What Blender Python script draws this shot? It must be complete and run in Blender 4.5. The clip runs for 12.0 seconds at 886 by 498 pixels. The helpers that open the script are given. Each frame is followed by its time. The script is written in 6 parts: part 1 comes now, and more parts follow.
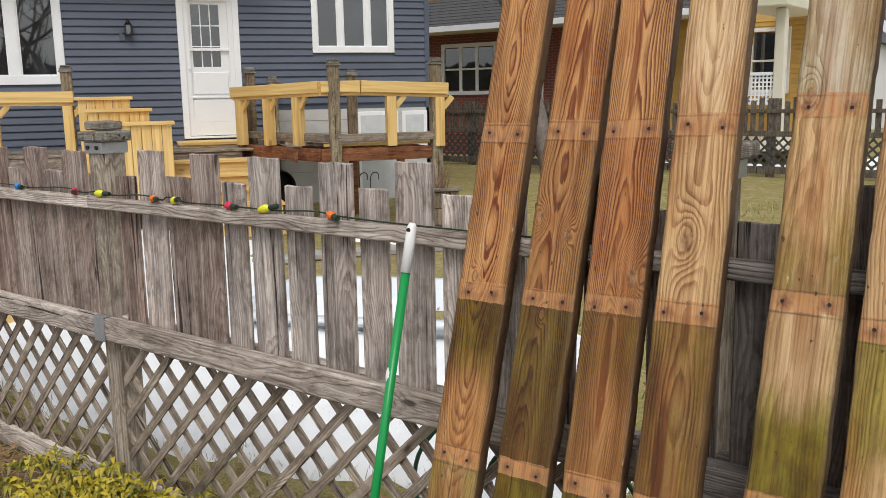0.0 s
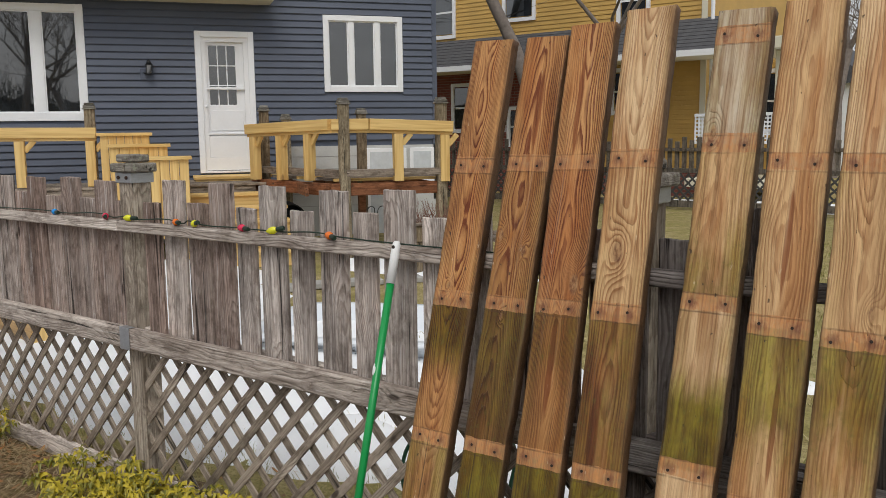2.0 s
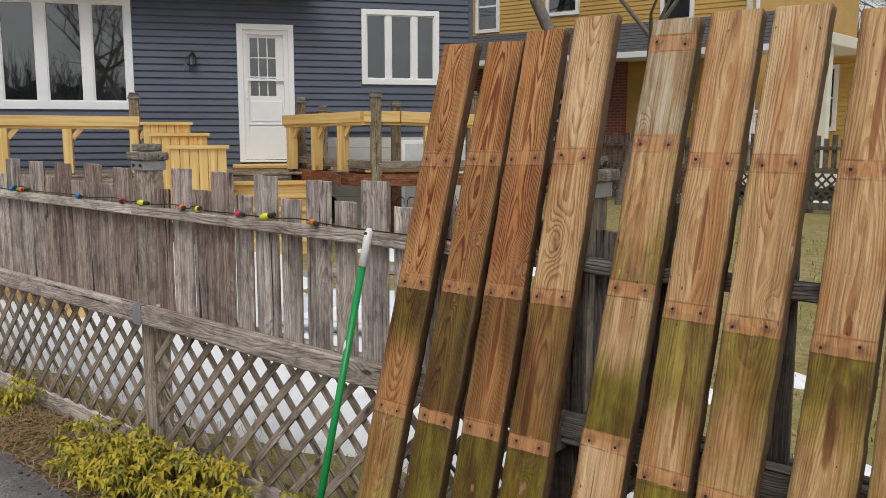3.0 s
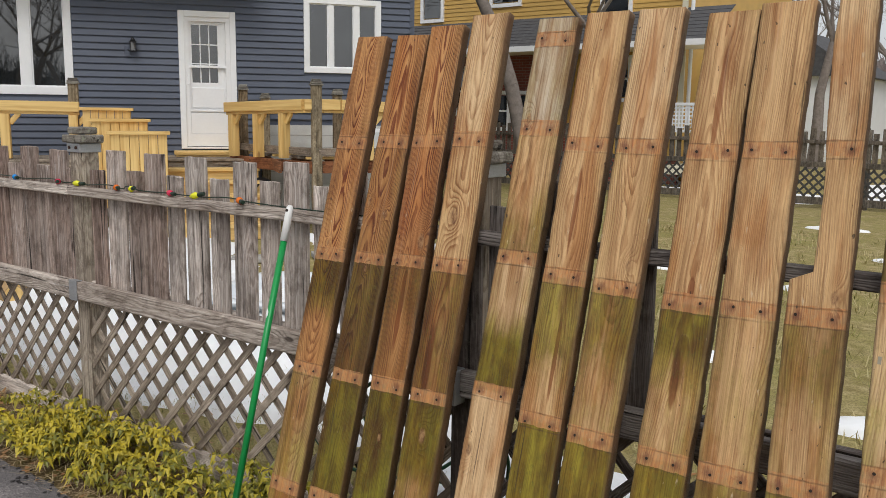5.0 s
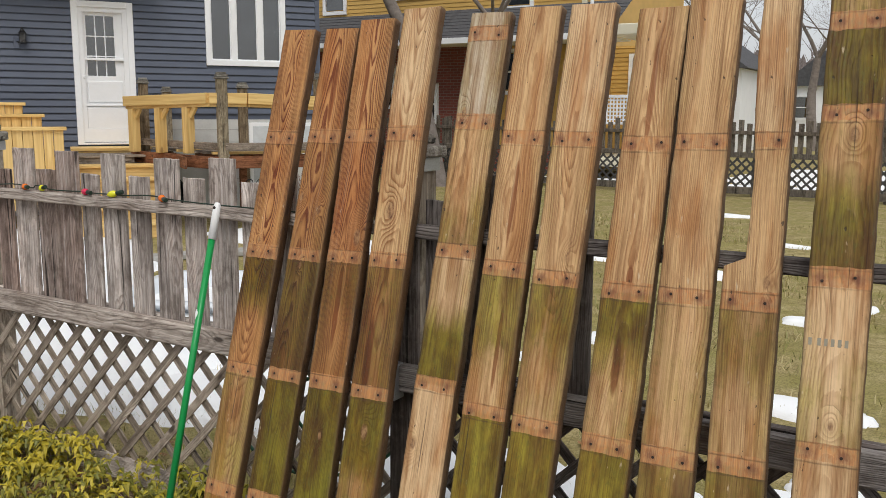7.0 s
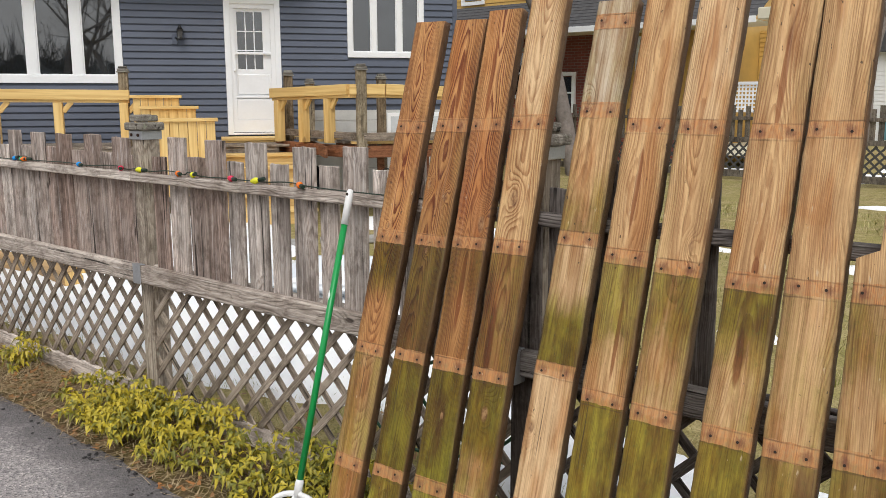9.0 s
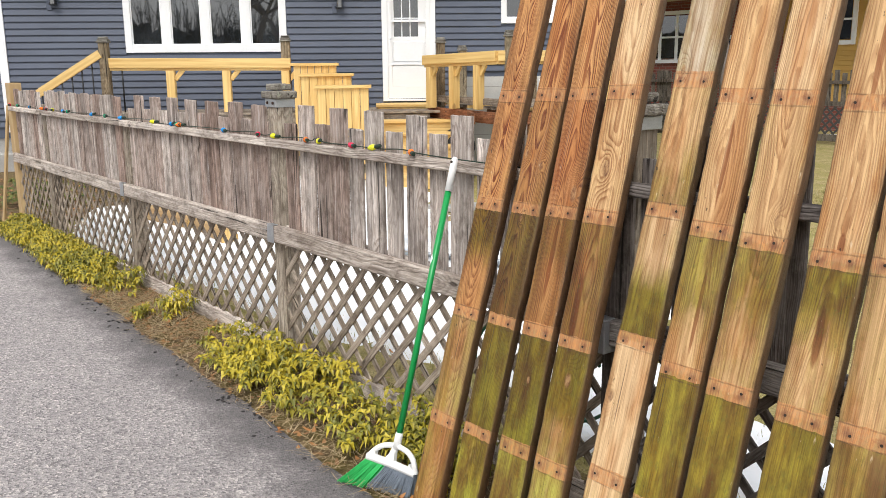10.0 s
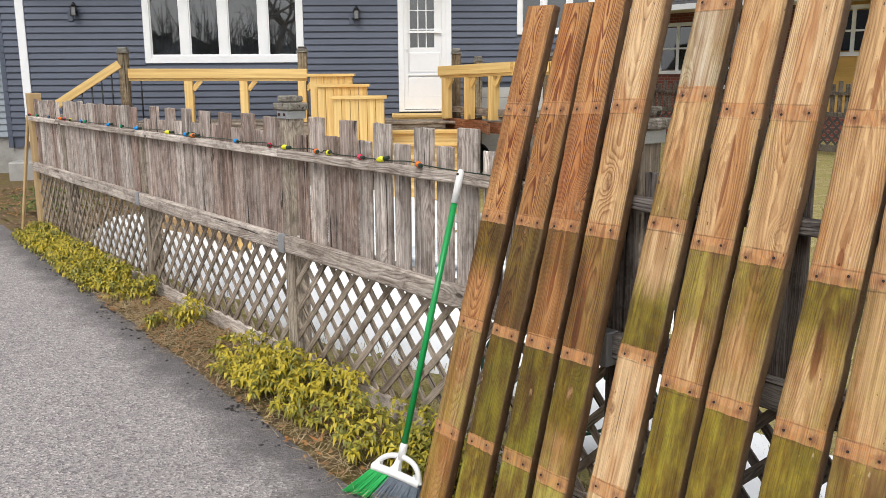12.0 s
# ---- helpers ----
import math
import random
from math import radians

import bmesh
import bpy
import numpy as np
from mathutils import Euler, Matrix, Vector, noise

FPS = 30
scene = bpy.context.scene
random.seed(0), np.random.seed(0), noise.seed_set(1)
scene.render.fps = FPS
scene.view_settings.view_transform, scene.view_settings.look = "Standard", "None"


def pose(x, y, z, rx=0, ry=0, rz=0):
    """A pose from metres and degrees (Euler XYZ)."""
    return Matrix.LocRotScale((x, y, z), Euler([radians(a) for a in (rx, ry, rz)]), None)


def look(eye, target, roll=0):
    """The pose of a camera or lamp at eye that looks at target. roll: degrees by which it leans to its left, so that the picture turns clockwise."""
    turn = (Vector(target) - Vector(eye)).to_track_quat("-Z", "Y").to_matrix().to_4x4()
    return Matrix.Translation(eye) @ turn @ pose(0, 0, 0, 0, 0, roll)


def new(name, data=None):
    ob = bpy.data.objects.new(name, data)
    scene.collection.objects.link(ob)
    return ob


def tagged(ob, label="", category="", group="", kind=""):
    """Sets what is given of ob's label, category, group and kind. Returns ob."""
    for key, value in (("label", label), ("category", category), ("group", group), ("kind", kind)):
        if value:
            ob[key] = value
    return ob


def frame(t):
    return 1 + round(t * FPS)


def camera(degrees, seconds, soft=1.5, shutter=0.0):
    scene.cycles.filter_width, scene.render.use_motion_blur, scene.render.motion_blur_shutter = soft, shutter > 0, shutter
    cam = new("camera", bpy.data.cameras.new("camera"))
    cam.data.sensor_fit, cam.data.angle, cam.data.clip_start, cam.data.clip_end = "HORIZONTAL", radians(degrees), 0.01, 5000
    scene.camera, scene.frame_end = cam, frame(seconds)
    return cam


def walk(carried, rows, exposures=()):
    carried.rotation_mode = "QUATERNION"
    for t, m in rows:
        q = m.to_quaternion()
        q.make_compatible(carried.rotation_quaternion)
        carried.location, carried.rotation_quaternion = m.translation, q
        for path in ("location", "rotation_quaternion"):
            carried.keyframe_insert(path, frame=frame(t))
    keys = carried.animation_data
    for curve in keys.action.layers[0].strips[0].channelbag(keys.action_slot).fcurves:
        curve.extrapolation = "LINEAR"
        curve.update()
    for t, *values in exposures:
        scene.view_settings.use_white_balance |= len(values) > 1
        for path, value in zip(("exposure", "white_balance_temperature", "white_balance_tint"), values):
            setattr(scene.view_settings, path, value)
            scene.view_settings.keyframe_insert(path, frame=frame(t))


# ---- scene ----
cam = camera(54.1, 12.0, soft=0.55)
PATH = [
    (0, (-0.433, -13.596, 1.611), (0.181, -11.725, 1.261), -1.0),
    (0.5, (-0.307, -13.762, 1.604), (0.196, -11.854, 1.274), -1.1),
    (1, (-0.247, -13.885, 1.627), (0.213, -11.964, 1.314), -0.5),
    (1.5, (-0.374, -13.959, 1.616), (0.182, -12.058, 1.342), -0.3),
    (2, (-0.466, -14.018, 1.612), (0.127, -12.127, 1.346), -0.7),
    (2.5, (-0.374, -14.155, 1.607), (0.144, -12.242, 1.338), -0.7),
    (3, (-0.272, -14.304, 1.624), (0.214, -12.384, 1.341), 0.1),
    (3.2, (-0.301, -14.341, 1.624), (0.23, -12.433, 1.34), 0.4),
    (4.8, (-0.256, -14.583, 1.616), (0.361, -12.704, 1.315), 0.3),
    (5, (-0.221, -14.612, 1.613), (0.377, -12.728, 1.308), 0.7),
    (5.5, (-0.264, -14.629, 1.62), (0.391, -12.766, 1.302), 0.9),
    (6, (-0.338, -14.6, 1.619), (0.365, -12.755, 1.302), 0.6),
    (6.5, (-0.344, -14.58, 1.615), (0.413, -12.756, 1.293), 0.4),
    (6.7, (-0.34, -14.567, 1.614), (0.493, -12.777, 1.294), 0.5),
    (8.3, (-0.18, -14.654, 1.634), (0.305, -12.738, 1.323), -0.4),
    (8.5, (-0.203, -14.65, 1.629), (0.292, -12.739, 1.314), -0.1),
    (9, (-0.299, -14.639, 1.615), (0.209, -12.735, 1.272), -0.1),
    (9.5, (-0.226, -14.691, 1.622), (0.085, -12.754, 1.236), -0.6),
    (10, (-0.087, -14.753, 1.63), (0.054, -12.802, 1.213), -0.5),
    (10.5, (-0.056, -14.789, 1.639), (0.058, -12.842, 1.198), -0.3),
    (11, (-0.043, -14.792, 1.647), (0.054, -12.842, 1.213), -0.3),
    (11.5, (-0.035, -14.788, 1.648), (0.058, -12.832, 1.239), -0.4),
    (12, (-0.042, -14.776, 1.642), (0.059, -12.818, 1.247), -0.4),
]
EXPOSURES = [(0, 0.03), (1.0, -0.14), (1.5, -0.22), (2.5, -0.26), (5.5, -0.14), (6.5, -0.12), (8.5, 0.06), (9.0, 0.13), (9.5, 0.48), (10.5, 0.56), (12.0, 0.36)]
walk(cam, [(t, look(eye, target, roll)) for t, eye, target, roll in PATH], EXPOSURES)

# ---- world ----
SUN_ELEV, SUN_ROT = 54.0, 200.0
world = bpy.data.worlds.new("overcast_sky")
scene.world = world
world.use_nodes = True
wn, wl = world.node_tree.nodes, world.node_tree.links
sky = wn.new("ShaderNodeTexSky")
sky.sky_type = "NISHITA"
sky.sun_disc = False
sky.sun_elevation, sky.sun_rotation = radians(SUN_ELEV), radians(SUN_ROT)
sky.air_density, sky.dust_density, sky.ozone_density = 1.0, 3.0, 1.0
cloud = wn.new("ShaderNodeHueSaturation")
cloud.inputs["Saturation"].default_value = 0.3
wl.new(sky.outputs[0], cloud.inputs["Color"])
veil = wn.new("ShaderNodeMix")
veil.data_type = "RGBA"
veil.inputs[0].default_value = 0.55
veil.inputs[7].default_value = (5.6, 5.75, 6.0, 1)
wl.new(cloud.outputs[0], veil.inputs[6])
wl.new(veil.outputs[2], wn["Background"].inputs["Color"])
wn["Background"].inputs["Strength"].default_value = 0.15

sun = bpy.data.lights.new("sun", "SUN")
sun.energy, sun.angle, sun.color = 1.35, radians(28), (1.0, 0.97, 0.92)
sun_ob = new("sun", sun)
sa, se = radians(SUN_ROT), radians(SUN_ELEV)
sun_ob.matrix_world = look((0, 0, 30), Vector((0, 0, 30)) - Vector((math.sin(sa) * math.cos(se), math.cos(sa) * math.cos(se), math.sin(se))))


# ---- materials ----
class Nodes:
    """Small wrapper to chain shader nodes."""

    def __init__(self, name):
        self.mat = bpy.data.materials.new(name)
        self.mat.use_nodes = True
        self.t = self.mat.node_tree
        self.bsdf = self.t.nodes["Principled BSDF"]

    def put(self, socket, value):
        if isinstance(value, bpy.types.NodeSocket):
            self.t.links.new(value, socket)
        else:
            socket.default_value = value

    def math(self, op, a, b=0.0, c=0.0, clamp=False):
        n = self.t.nodes.new("ShaderNodeMath")
        n.operation, n.use_clamp = op, clamp
        for s, v in zip(n.inputs, (a, b, c)):
            self.put(s, v)
        return n.outputs[0]

    def coords(self, scale=(1, 1, 1), offset=None, kind="Object"):
        n = self.t.nodes.new("ShaderNodeTexCoord")
        m = self.t.nodes.new("ShaderNodeMapping")
        m.inputs["Scale"].default_value = scale
        self.t.links.new(n.outputs[kind], m.inputs["Vector"])
        if offset is not None:
            self.put(m.inputs["Location"], offset)
        return m.outputs[0]

    def random(self):
        return self.t.nodes.new("ShaderNodeObjectInfo").outputs["Random"]

    def island(self):
        return self.t.nodes.new("ShaderNodeNewGeometry").outputs["Random Per Island"]

    def spread(self, value, by):
        n = self.t.nodes.new("ShaderNodeCombineXYZ")
        for k, f in enumerate(by):
            self.put(n.inputs[k], self.math("MULTIPLY", value, f))
        return n.outputs[0]

    def noise(self, vec, scale, detail=4.0, rough=0.55, distort=0.0):
        n = self.t.nodes.new("ShaderNodeTexNoise")
        self.put(n.inputs["Vector"], vec)
        for k, v in (("Scale", scale), ("Detail", detail), ("Roughness", rough), ("Distortion", distort)):
            n.inputs[k].default_value = v
        return n.outputs["Fac"]

    def voronoi(self, vec, scale, feature="F1"):
        n = self.t.nodes.new("ShaderNodeTexVoronoi")
        n.feature = feature
        self.put(n.inputs["Vector"], vec)
        n.inputs["Scale"].default_value = scale
        return n.outputs["Distance"]

    def ramp(self, fac, stops, constant=False):
        n = self.t.nodes.new("ShaderNodeValToRGB")
        r = n.color_ramp
        r.interpolation = "CONSTANT" if constant else "LINEAR"
        while len(r.elements) < len(stops):
            r.elements.new(1.0)
        for e, (p, c) in zip(r.elements, sorted(stops, key=lambda s: s[0])):
            e.position = p
            e.color = (c, c, c, 1) if isinstance(c, (int, float)) else (*c, 1)
        self.put(n.inputs[0], fac)
        return n.outputs[0]

    def mix(self, fac, a, b, blend="MIX"):
        n = self.t.nodes.new("ShaderNodeMix")
        n.data_type, n.blend_type = "RGBA", blend
        self.put(n.inputs["Factor"], fac)
        self.put(n.inputs[6], a if isinstance(a, bpy.types.NodeSocket) else (*a, 1))
        self.put(n.inputs[7], b if isinstance(b, bpy.types.NodeSocket) else (*b, 1))
        return n.outputs[2]

    def axis(self, vec, k):
        n = self.t.nodes.new("ShaderNodeSeparateXYZ")
        self.put(n.inputs[0], vec)
        return n.outputs[k]

    def finish(self, color, rough=0.7, bump=None, strength=0.3, dist=0.004, metal=0.0, spec=0.5, ior=1.5):
        self.put(self.bsdf.inputs["Base Color"], color if isinstance(color, bpy.types.NodeSocket) else (*color, 1))
        self.put(self.bsdf.inputs["Roughness"], rough)
        self.bsdf.inputs["Metallic"].default_value = metal
        self.bsdf.inputs["Specular IOR Level"].default_value = spec
        self.bsdf.inputs["IOR"].default_value = ior
        if bump is not None:
            n = self.t.nodes.new("ShaderNodeBump")
            n.inputs["Strength"].default_value, n.inputs["Distance"].default_value = strength, dist
            self.put(n.inputs["Height"], bump)
            self.put(self.bsdf.inputs["Normal"], n.outputs[0])
        return self.mat


def weathered_wood(name, light, dark, along=2, warm=(0.2, 0.11, 0.07), warm_amount=0.5, lichen=0.0, fine=1.0):
    """Old grey timber: flat-sawn growth rings along one axis, knots, cracks and uneven weathering."""
    m = Nodes(name)
    rnd = m.random()
    rnd2 = m.math("FRACT", m.math("MULTIPLY", rnd, 17.3))
    across = 0 if along == 2 else 2

    def stretch(a, length):
        return tuple(a if k != along else length for k in range(3))

    off = m.spread(rnd, (37.0, 61.0, 19.0))
    pos = m.coords()
    x = m.axis(pos, across)
    sway = m.noise(m.coords(stretch(0.0, 1.7), off), 1.0, 2.0, 0.5)
    wob = m.noise(m.coords(stretch(12.0, 2.6), off), 1.0, 3.0, 0.6)
    wob2 = m.noise(m.coords(stretch(45.0, 5.0), off), 1.0, 2.0, 0.6)
    dx = m.math("ADD", x, m.math("MULTIPLY", m.math("SUBTRACT", rnd2, 0.5), 0.14))
    deep = m.math("ADD", m.math("ADD", 0.015, m.math("MULTIPLY", rnd, 0.05)), m.math("MULTIPLY", sway, 0.09))
    r = m.math("SQRT", m.math("ADD", m.math("MULTIPLY", dx, dx), m.math("MULTIPLY", deep, deep)))
    r = m.math("ADD", r, m.math("ADD", m.math("MULTIPLY", wob, 0.028), m.math("MULTIPLY", wob2, 0.006)))
    knot = m.voronoi(m.coords(stretch(6.5, 2.6), off), 1.0)
    r = m.math("ADD", m.math("MULTIPLY", r, 190.0 * fine), m.ramp(knot, [(0.05, 0.9), (0.24, 0.0)]))
    ring = m.ramp(m.math("FRACT", r), [(0.0, 0.0), (0.35, 0.1), (0.72, 1.0), (0.9, 0.9), (1.0, 0.0)])
    g = m.noise(m.coords(stretch(24.0 * fine, 0.9), off), 1.0, 5.0, 0.65, 0.9)
    fine_g = m.noise(m.coords(stretch(130.0 * fine, 3.4), off), 1.0, 3.0, 0.65, 0.2)
    blotch = m.noise(m.coords(stretch(6.0, 2.4), off), 1.0, 4.0, 0.65)
    grime = m.noise(m.coords(stretch(16.0, 8.0), off), 1.0, 5.0, 0.72)
    col = m.mix(m.ramp(m.math("ADD", m.math("MULTIPLY", g, 0.5), m.math("MULTIPLY", blotch, 0.5)), [(0.38, 0.0), (0.6, 1.0)]), dark, light)
    tone = m.math("MULTIPLY", m.ramp(m.math("ADD", m.math("MULTIPLY", blotch, 0.7), m.math("MULTIPLY", rnd, 0.5)), [(0.48, 0.0), (0.78, 1.0)]), warm_amount)
    col = m.mix(tone, col, m.mix(m.ramp(g, [(0.36, 0.0), (0.62, 1.0)]), tuple(c * 0.5 for c in warm), warm))
    col = m.mix(m.math("MULTIPLY", ring, m.ramp(blotch, [(0.35, 0.15), (0.6, 0.6 if along == 2 else 0.3)])), col, m.mix(1.0, col, (0.42, 0.36, 0.32), "MULTIPLY"))
    col = m.mix(m.math("MULTIPLY", m.ramp(fine_g, [(0.48, 0.0), (0.62, 1.0)]), 0.5), col, m.mix(1.0, col, (0.42, 0.39, 0.37), "MULTIPLY"))
    col = m.mix(m.math("MULTIPLY", m.ramp(fine_g, [(0.3, 1.0), (0.42, 0.0)]), 0.35), col, tuple(min(1, c * 1.3) for c in light))
    col = m.mix(m.math("MULTIPLY", m.ramp(grime, [(0.47, 0.0), (0.62, 1.0)]), 0.7), col, m.mix(1.0, col, (0.42, 0.39, 0.37), "MULTIPLY"))
    crack = m.ramp(m.noise(m.coords(stretch(22.0 * fine, 0.75), off), 1.4, 3.0, 0.55, 0.5), [(0.325, 1.0), (0.355, 0.0)])
    col = m.mix(m.math("MULTIPLY", crack, 0.85), col, (0.02, 0.017, 0.015))
    col = m.mix(m.ramp(knot, [(0.05, 0.85), (0.085, 0.0)]), col, (0.06, 0.042, 0.033))
    if lichen:
        spots = m.ramp(m.noise(m.coords((1, 1, 1), off), 30.0, 4.0, 0.7), [(0.57, 0.0), (0.63, 1.0)])
        col = m.mix(m.math("MULTIPLY", spots, lichen), col, (0.36, 0.37, 0.28))
    val = m.math("ADD", 0.8, m.math("MULTIPLY", m.math("FRACT", m.math("MULTIPLY", rnd, 7.31)), 0.2))
    col = m.mix(1.0, col, m.ramp(val, [(0.0, 0.0), (1.0, 1.0)]), "MULTIPLY")
    h = m.math("SUBTRACT", m.math("ADD", m.math("MULTIPLY", ring, -0.8), m.math("MULTIPLY", fine_g, 0.6)), m.math("MULTIPLY", crack, 1.5))
    return m.finish(col, 0.85, h, 0.7, 0.005, spec=0.2)


def new_pine(name, along, light=(0.84, 0.6, 0.24), dark=(0.62, 0.38, 0.12)):
    """Fresh yellow treated pine."""
    m = Nodes(name)
    rnd = m.random()
    sc = [22.0] * 3
    sc[along] = 0.9
    off = m.spread(rnd, (31.0, 17.0, 23.0))
    g = m.noise(m.coords(tuple(sc), off), 1.0, 3.0, 0.5, 0.8)
    spots = m.ramp(m.voronoi(m.coords(tuple(3.0 if k != along else 1.3 for k in range(3)), off), 1.0), [(0.05, 1.0), (0.09, 0.0)])
    col = m.mix(m.ramp(g, [(0.35, 0.0), (0.65, 1.0)]), dark, light)
    col = m.mix(m.math("MULTIPLY", spots, 0.7), col, (0.2, 0.09, 0.03))
    col = m.mix(m.math("MULTIPLY", rnd, 0.3), col, (0.5, 0.33, 0.12))
    return m.finish(col, 0.6, g, 0.15, 0.002)


def plain(name, color, rough=0.6, metal=0.0, vary=0.12, scale=9.0, bump=0.1, spec=0.5):
    m = Nodes(name)
    n1 = m.noise(m.coords(), scale, 4.0, 0.6)
    n2 = m.noise(m.coords(), scale * 14, 3.0, 0.6)
    f = m.math("ADD", m.math("MULTIPLY", n1, 0.65), m.math("MULTIPLY", n2, 0.35))
    col = m.mix(m.ramp(f, [(0.3, 0.0), (0.7, 1.0)]), tuple(c * (1 - vary) for c in color), tuple(min(1, c * (1 + vary)) for c in color))
    return m.finish(col, rough, n2, bump, 0.002, metal, spec)


def old_board(name, segs, seam, tone, line, arch, knots=(), flames=(), weather=0.2):
    """A weathered deck board: flat-sawn grain, orange bands where the joists lay, green growth between them.
    segs: (from, colour, green) up the board; seam: heights of the joist bands;
    arch: pith offset, its depth at the foot, change of depth per metre, rings per metre, seed."""
    m = Nodes(name)
    pos = m.coords()
    x, y, z = (m.axis(pos, k) for k in range(3))
    cx, depth, slope, rings, seed = arch
    sway = m.noise(m.coords((0.0, 0.0, 1.6), (seed, seed * 2.1, seed * 0.7)), 1.0, 2.0, 0.5)
    sway2 = m.noise(m.coords((0.0, 0.0, 1.1), (seed * 4.1, 1.0, seed)), 1.0, 2.0, 0.5)
    wob = m.noise(m.coords((9.0, 9.0, 2.2), (seed, seed * 2.1, seed * 0.7)), 1.0, 2.0, 0.5)
    wob2 = m.noise(m.coords((34.0, 34.0, 3.2), (seed, 0, 0)), 1.0, 3.0, 0.6)
    wob3 = m.noise(m.coords((120.0, 120.0, 26.0), (seed, 0, 3)), 1.0, 2.0, 0.5)
    dx = m.math("SUBTRACT", m.math("ADD", x, m.math("MULTIPLY", m.math("SUBTRACT", sway2, 0.5), 0.07)), cx)
    deep = m.math("ADD", m.math("ADD", depth, m.math("MULTIPLY", z, slope)), m.math("MULTIPLY", m.math("SUBTRACT", sway, 0.5), 0.07))
    r = m.math("SQRT", m.math("ADD", m.math("MULTIPLY", dx, dx), m.math("MULTIPLY", deep, deep)))
    r = m.math("ADD", r, m.math("MULTIPLY", wob, 0.022))
    r = m.math("ADD", r, m.math("MULTIPLY", wob2, 0.006))
    r = m.math("ADD", r, m.math("MULTIPLY", wob3, 0.0016))
    r = m.math("MULTIPLY", r, rings)
    core = None
    for kx, kz, size in knots:
        ex = m.math("SUBTRACT", x, kx)
        ez = m.math("MULTIPLY", m.math("SUBTRACT", z, kz), 0.5)
        d = m.math("SQRT", m.math("ADD", m.math("MULTIPLY", ex, ex), m.math("MULTIPLY", ez, ez)))
        d = m.math("ADD", d, m.math("MULTIPLY", m.math("SUBTRACT", wob2, 0.5), 0.012))
        near = m.ramp(m.math("DIVIDE", d, size * 3.4), [(0.3, 1.0), (1.0, 0.0)])
        r = m.math("ADD", r, m.math("MULTIPLY", m.math("SUBTRACT", 1.0, m.math("DIVIDE", d, size * 3.4)), m.math("MULTIPLY", near, rings * size * 1.9)))
        k = m.ramp(m.math("DIVIDE", d, size), [(0.5, 1.0), (0.85, 0.0)])
        core = k if core is None else m.math("MAXIMUM", core, k)
    late = m.ramp(m.math("FRACT", r), [(0.0, 0.0), (0.3, 0.06), (0.58, 0.5), (0.74, 1.0), (0.92, 0.95), (1.0, 0.0)])
    faint = m.ramp(m.noise(m.coords((22.0, 22.0, 1.5), (seed, 2, 0)), 1.0, 3.0, 0.6), [(0.36, 0.25), (0.54, 1.0)])
    faded = m.ramp(m.math("ADD", m.math("DIVIDE", z, 2.1), m.math("MULTIPLY", m.math("SUBTRACT", wob, 0.5), 0.2)), [(0.3, 0.4), (0.5, 1.0)])
    late = m.math("MULTIPLY", m.math("MULTIPLY", late, faint), faded)
    hair = m.noise(m.coords((260.0, 260.0, 3.6), (seed, 0, 0)), 1.0, 3.0, 0.7)
    streak = m.noise(m.coords((70.0, 70.0, 1.3), (seed, 5, 0)), 1.0, 3.0, 0.6)
    stain = m.noise(m.coords((15.0, 15.0, 2.2), (seed * 3, 0, seed)), 1.0, 4.0, 0.62, 0.5)
    cloud = m.noise(m.coords((7.0, 7.0, 4.0), (seed * 2, 7, seed)), 1.0, 4.0, 0.65)
    cloud2 = m.noise(m.coords((20.0, 20.0, 7.0), (seed * 2, 1, seed)), 1.0, 4.0, 0.65)
    fleck = m.noise(m.coords((75.0, 75.0, 38.0), (0, 0, seed)), 1.0, 4.0, 0.7)
    ragged = m.math("ADD", m.math("DIVIDE", z, 2.1), m.math("MULTIPLY", m.math("SUBTRACT", m.noise(m.coords((30, 30, 6), (seed, 0, 0)), 1.0, 2.0, 0.5), 0.5), 0.006))

    def steps(pick):
        stops, last = [], None
        for at, c, g in segs:
            v = pick(c, g)
            if last is not None:
                w = 0.003 if any(abs(at - b) < 0.01 for b in seam) else 0.06
                stops += [(max(0.001, (at - w) / 2.1), last), ((at + w) / 2.1, v)]
            else:
                stops.append((0.0, v))
            last = v
        return stops

    base = m.ramp(ragged, steps(lambda c, g: c))
    amount = m.ramp(ragged, steps(lambda c, g: g))
    band_stops = [(0.0, 0.0)]
    for s in sorted(seam):
        band_stops += [((s - 0.024) / 2.1, 1.0), ((s + 0.022) / 2.1, 0.0)]
    band = m.ramp(ragged, band_stops, True)
    pale = m.ramp(m.math("ADD", m.math("MULTIPLY", cloud, 0.6), m.math("MULTIPLY", streak, 0.4)), [(0.42, 0.0), (0.6, 1.0)])
    base = m.mix(m.math("MULTIPLY", pale, weather), base, (0.69, 0.46, 0.235))
    heart = m.ramp(m.noise(m.coords((13.0, 13.0, 2.6), (seed, 3, 8)), 1.0, 4.0, 0.6), [(0.48, 0.0), (0.62, 1.0)])
    base = m.mix(m.math("MULTIPLY", heart, 0.7), base, m.mix(1.0, base, (0.68, 0.45, 0.28), "MULTIPLY"))
    col = m.mix(m.math("MULTIPLY", late, line), base, m.mix(1.0, base, tone, "MULTIPLY"))
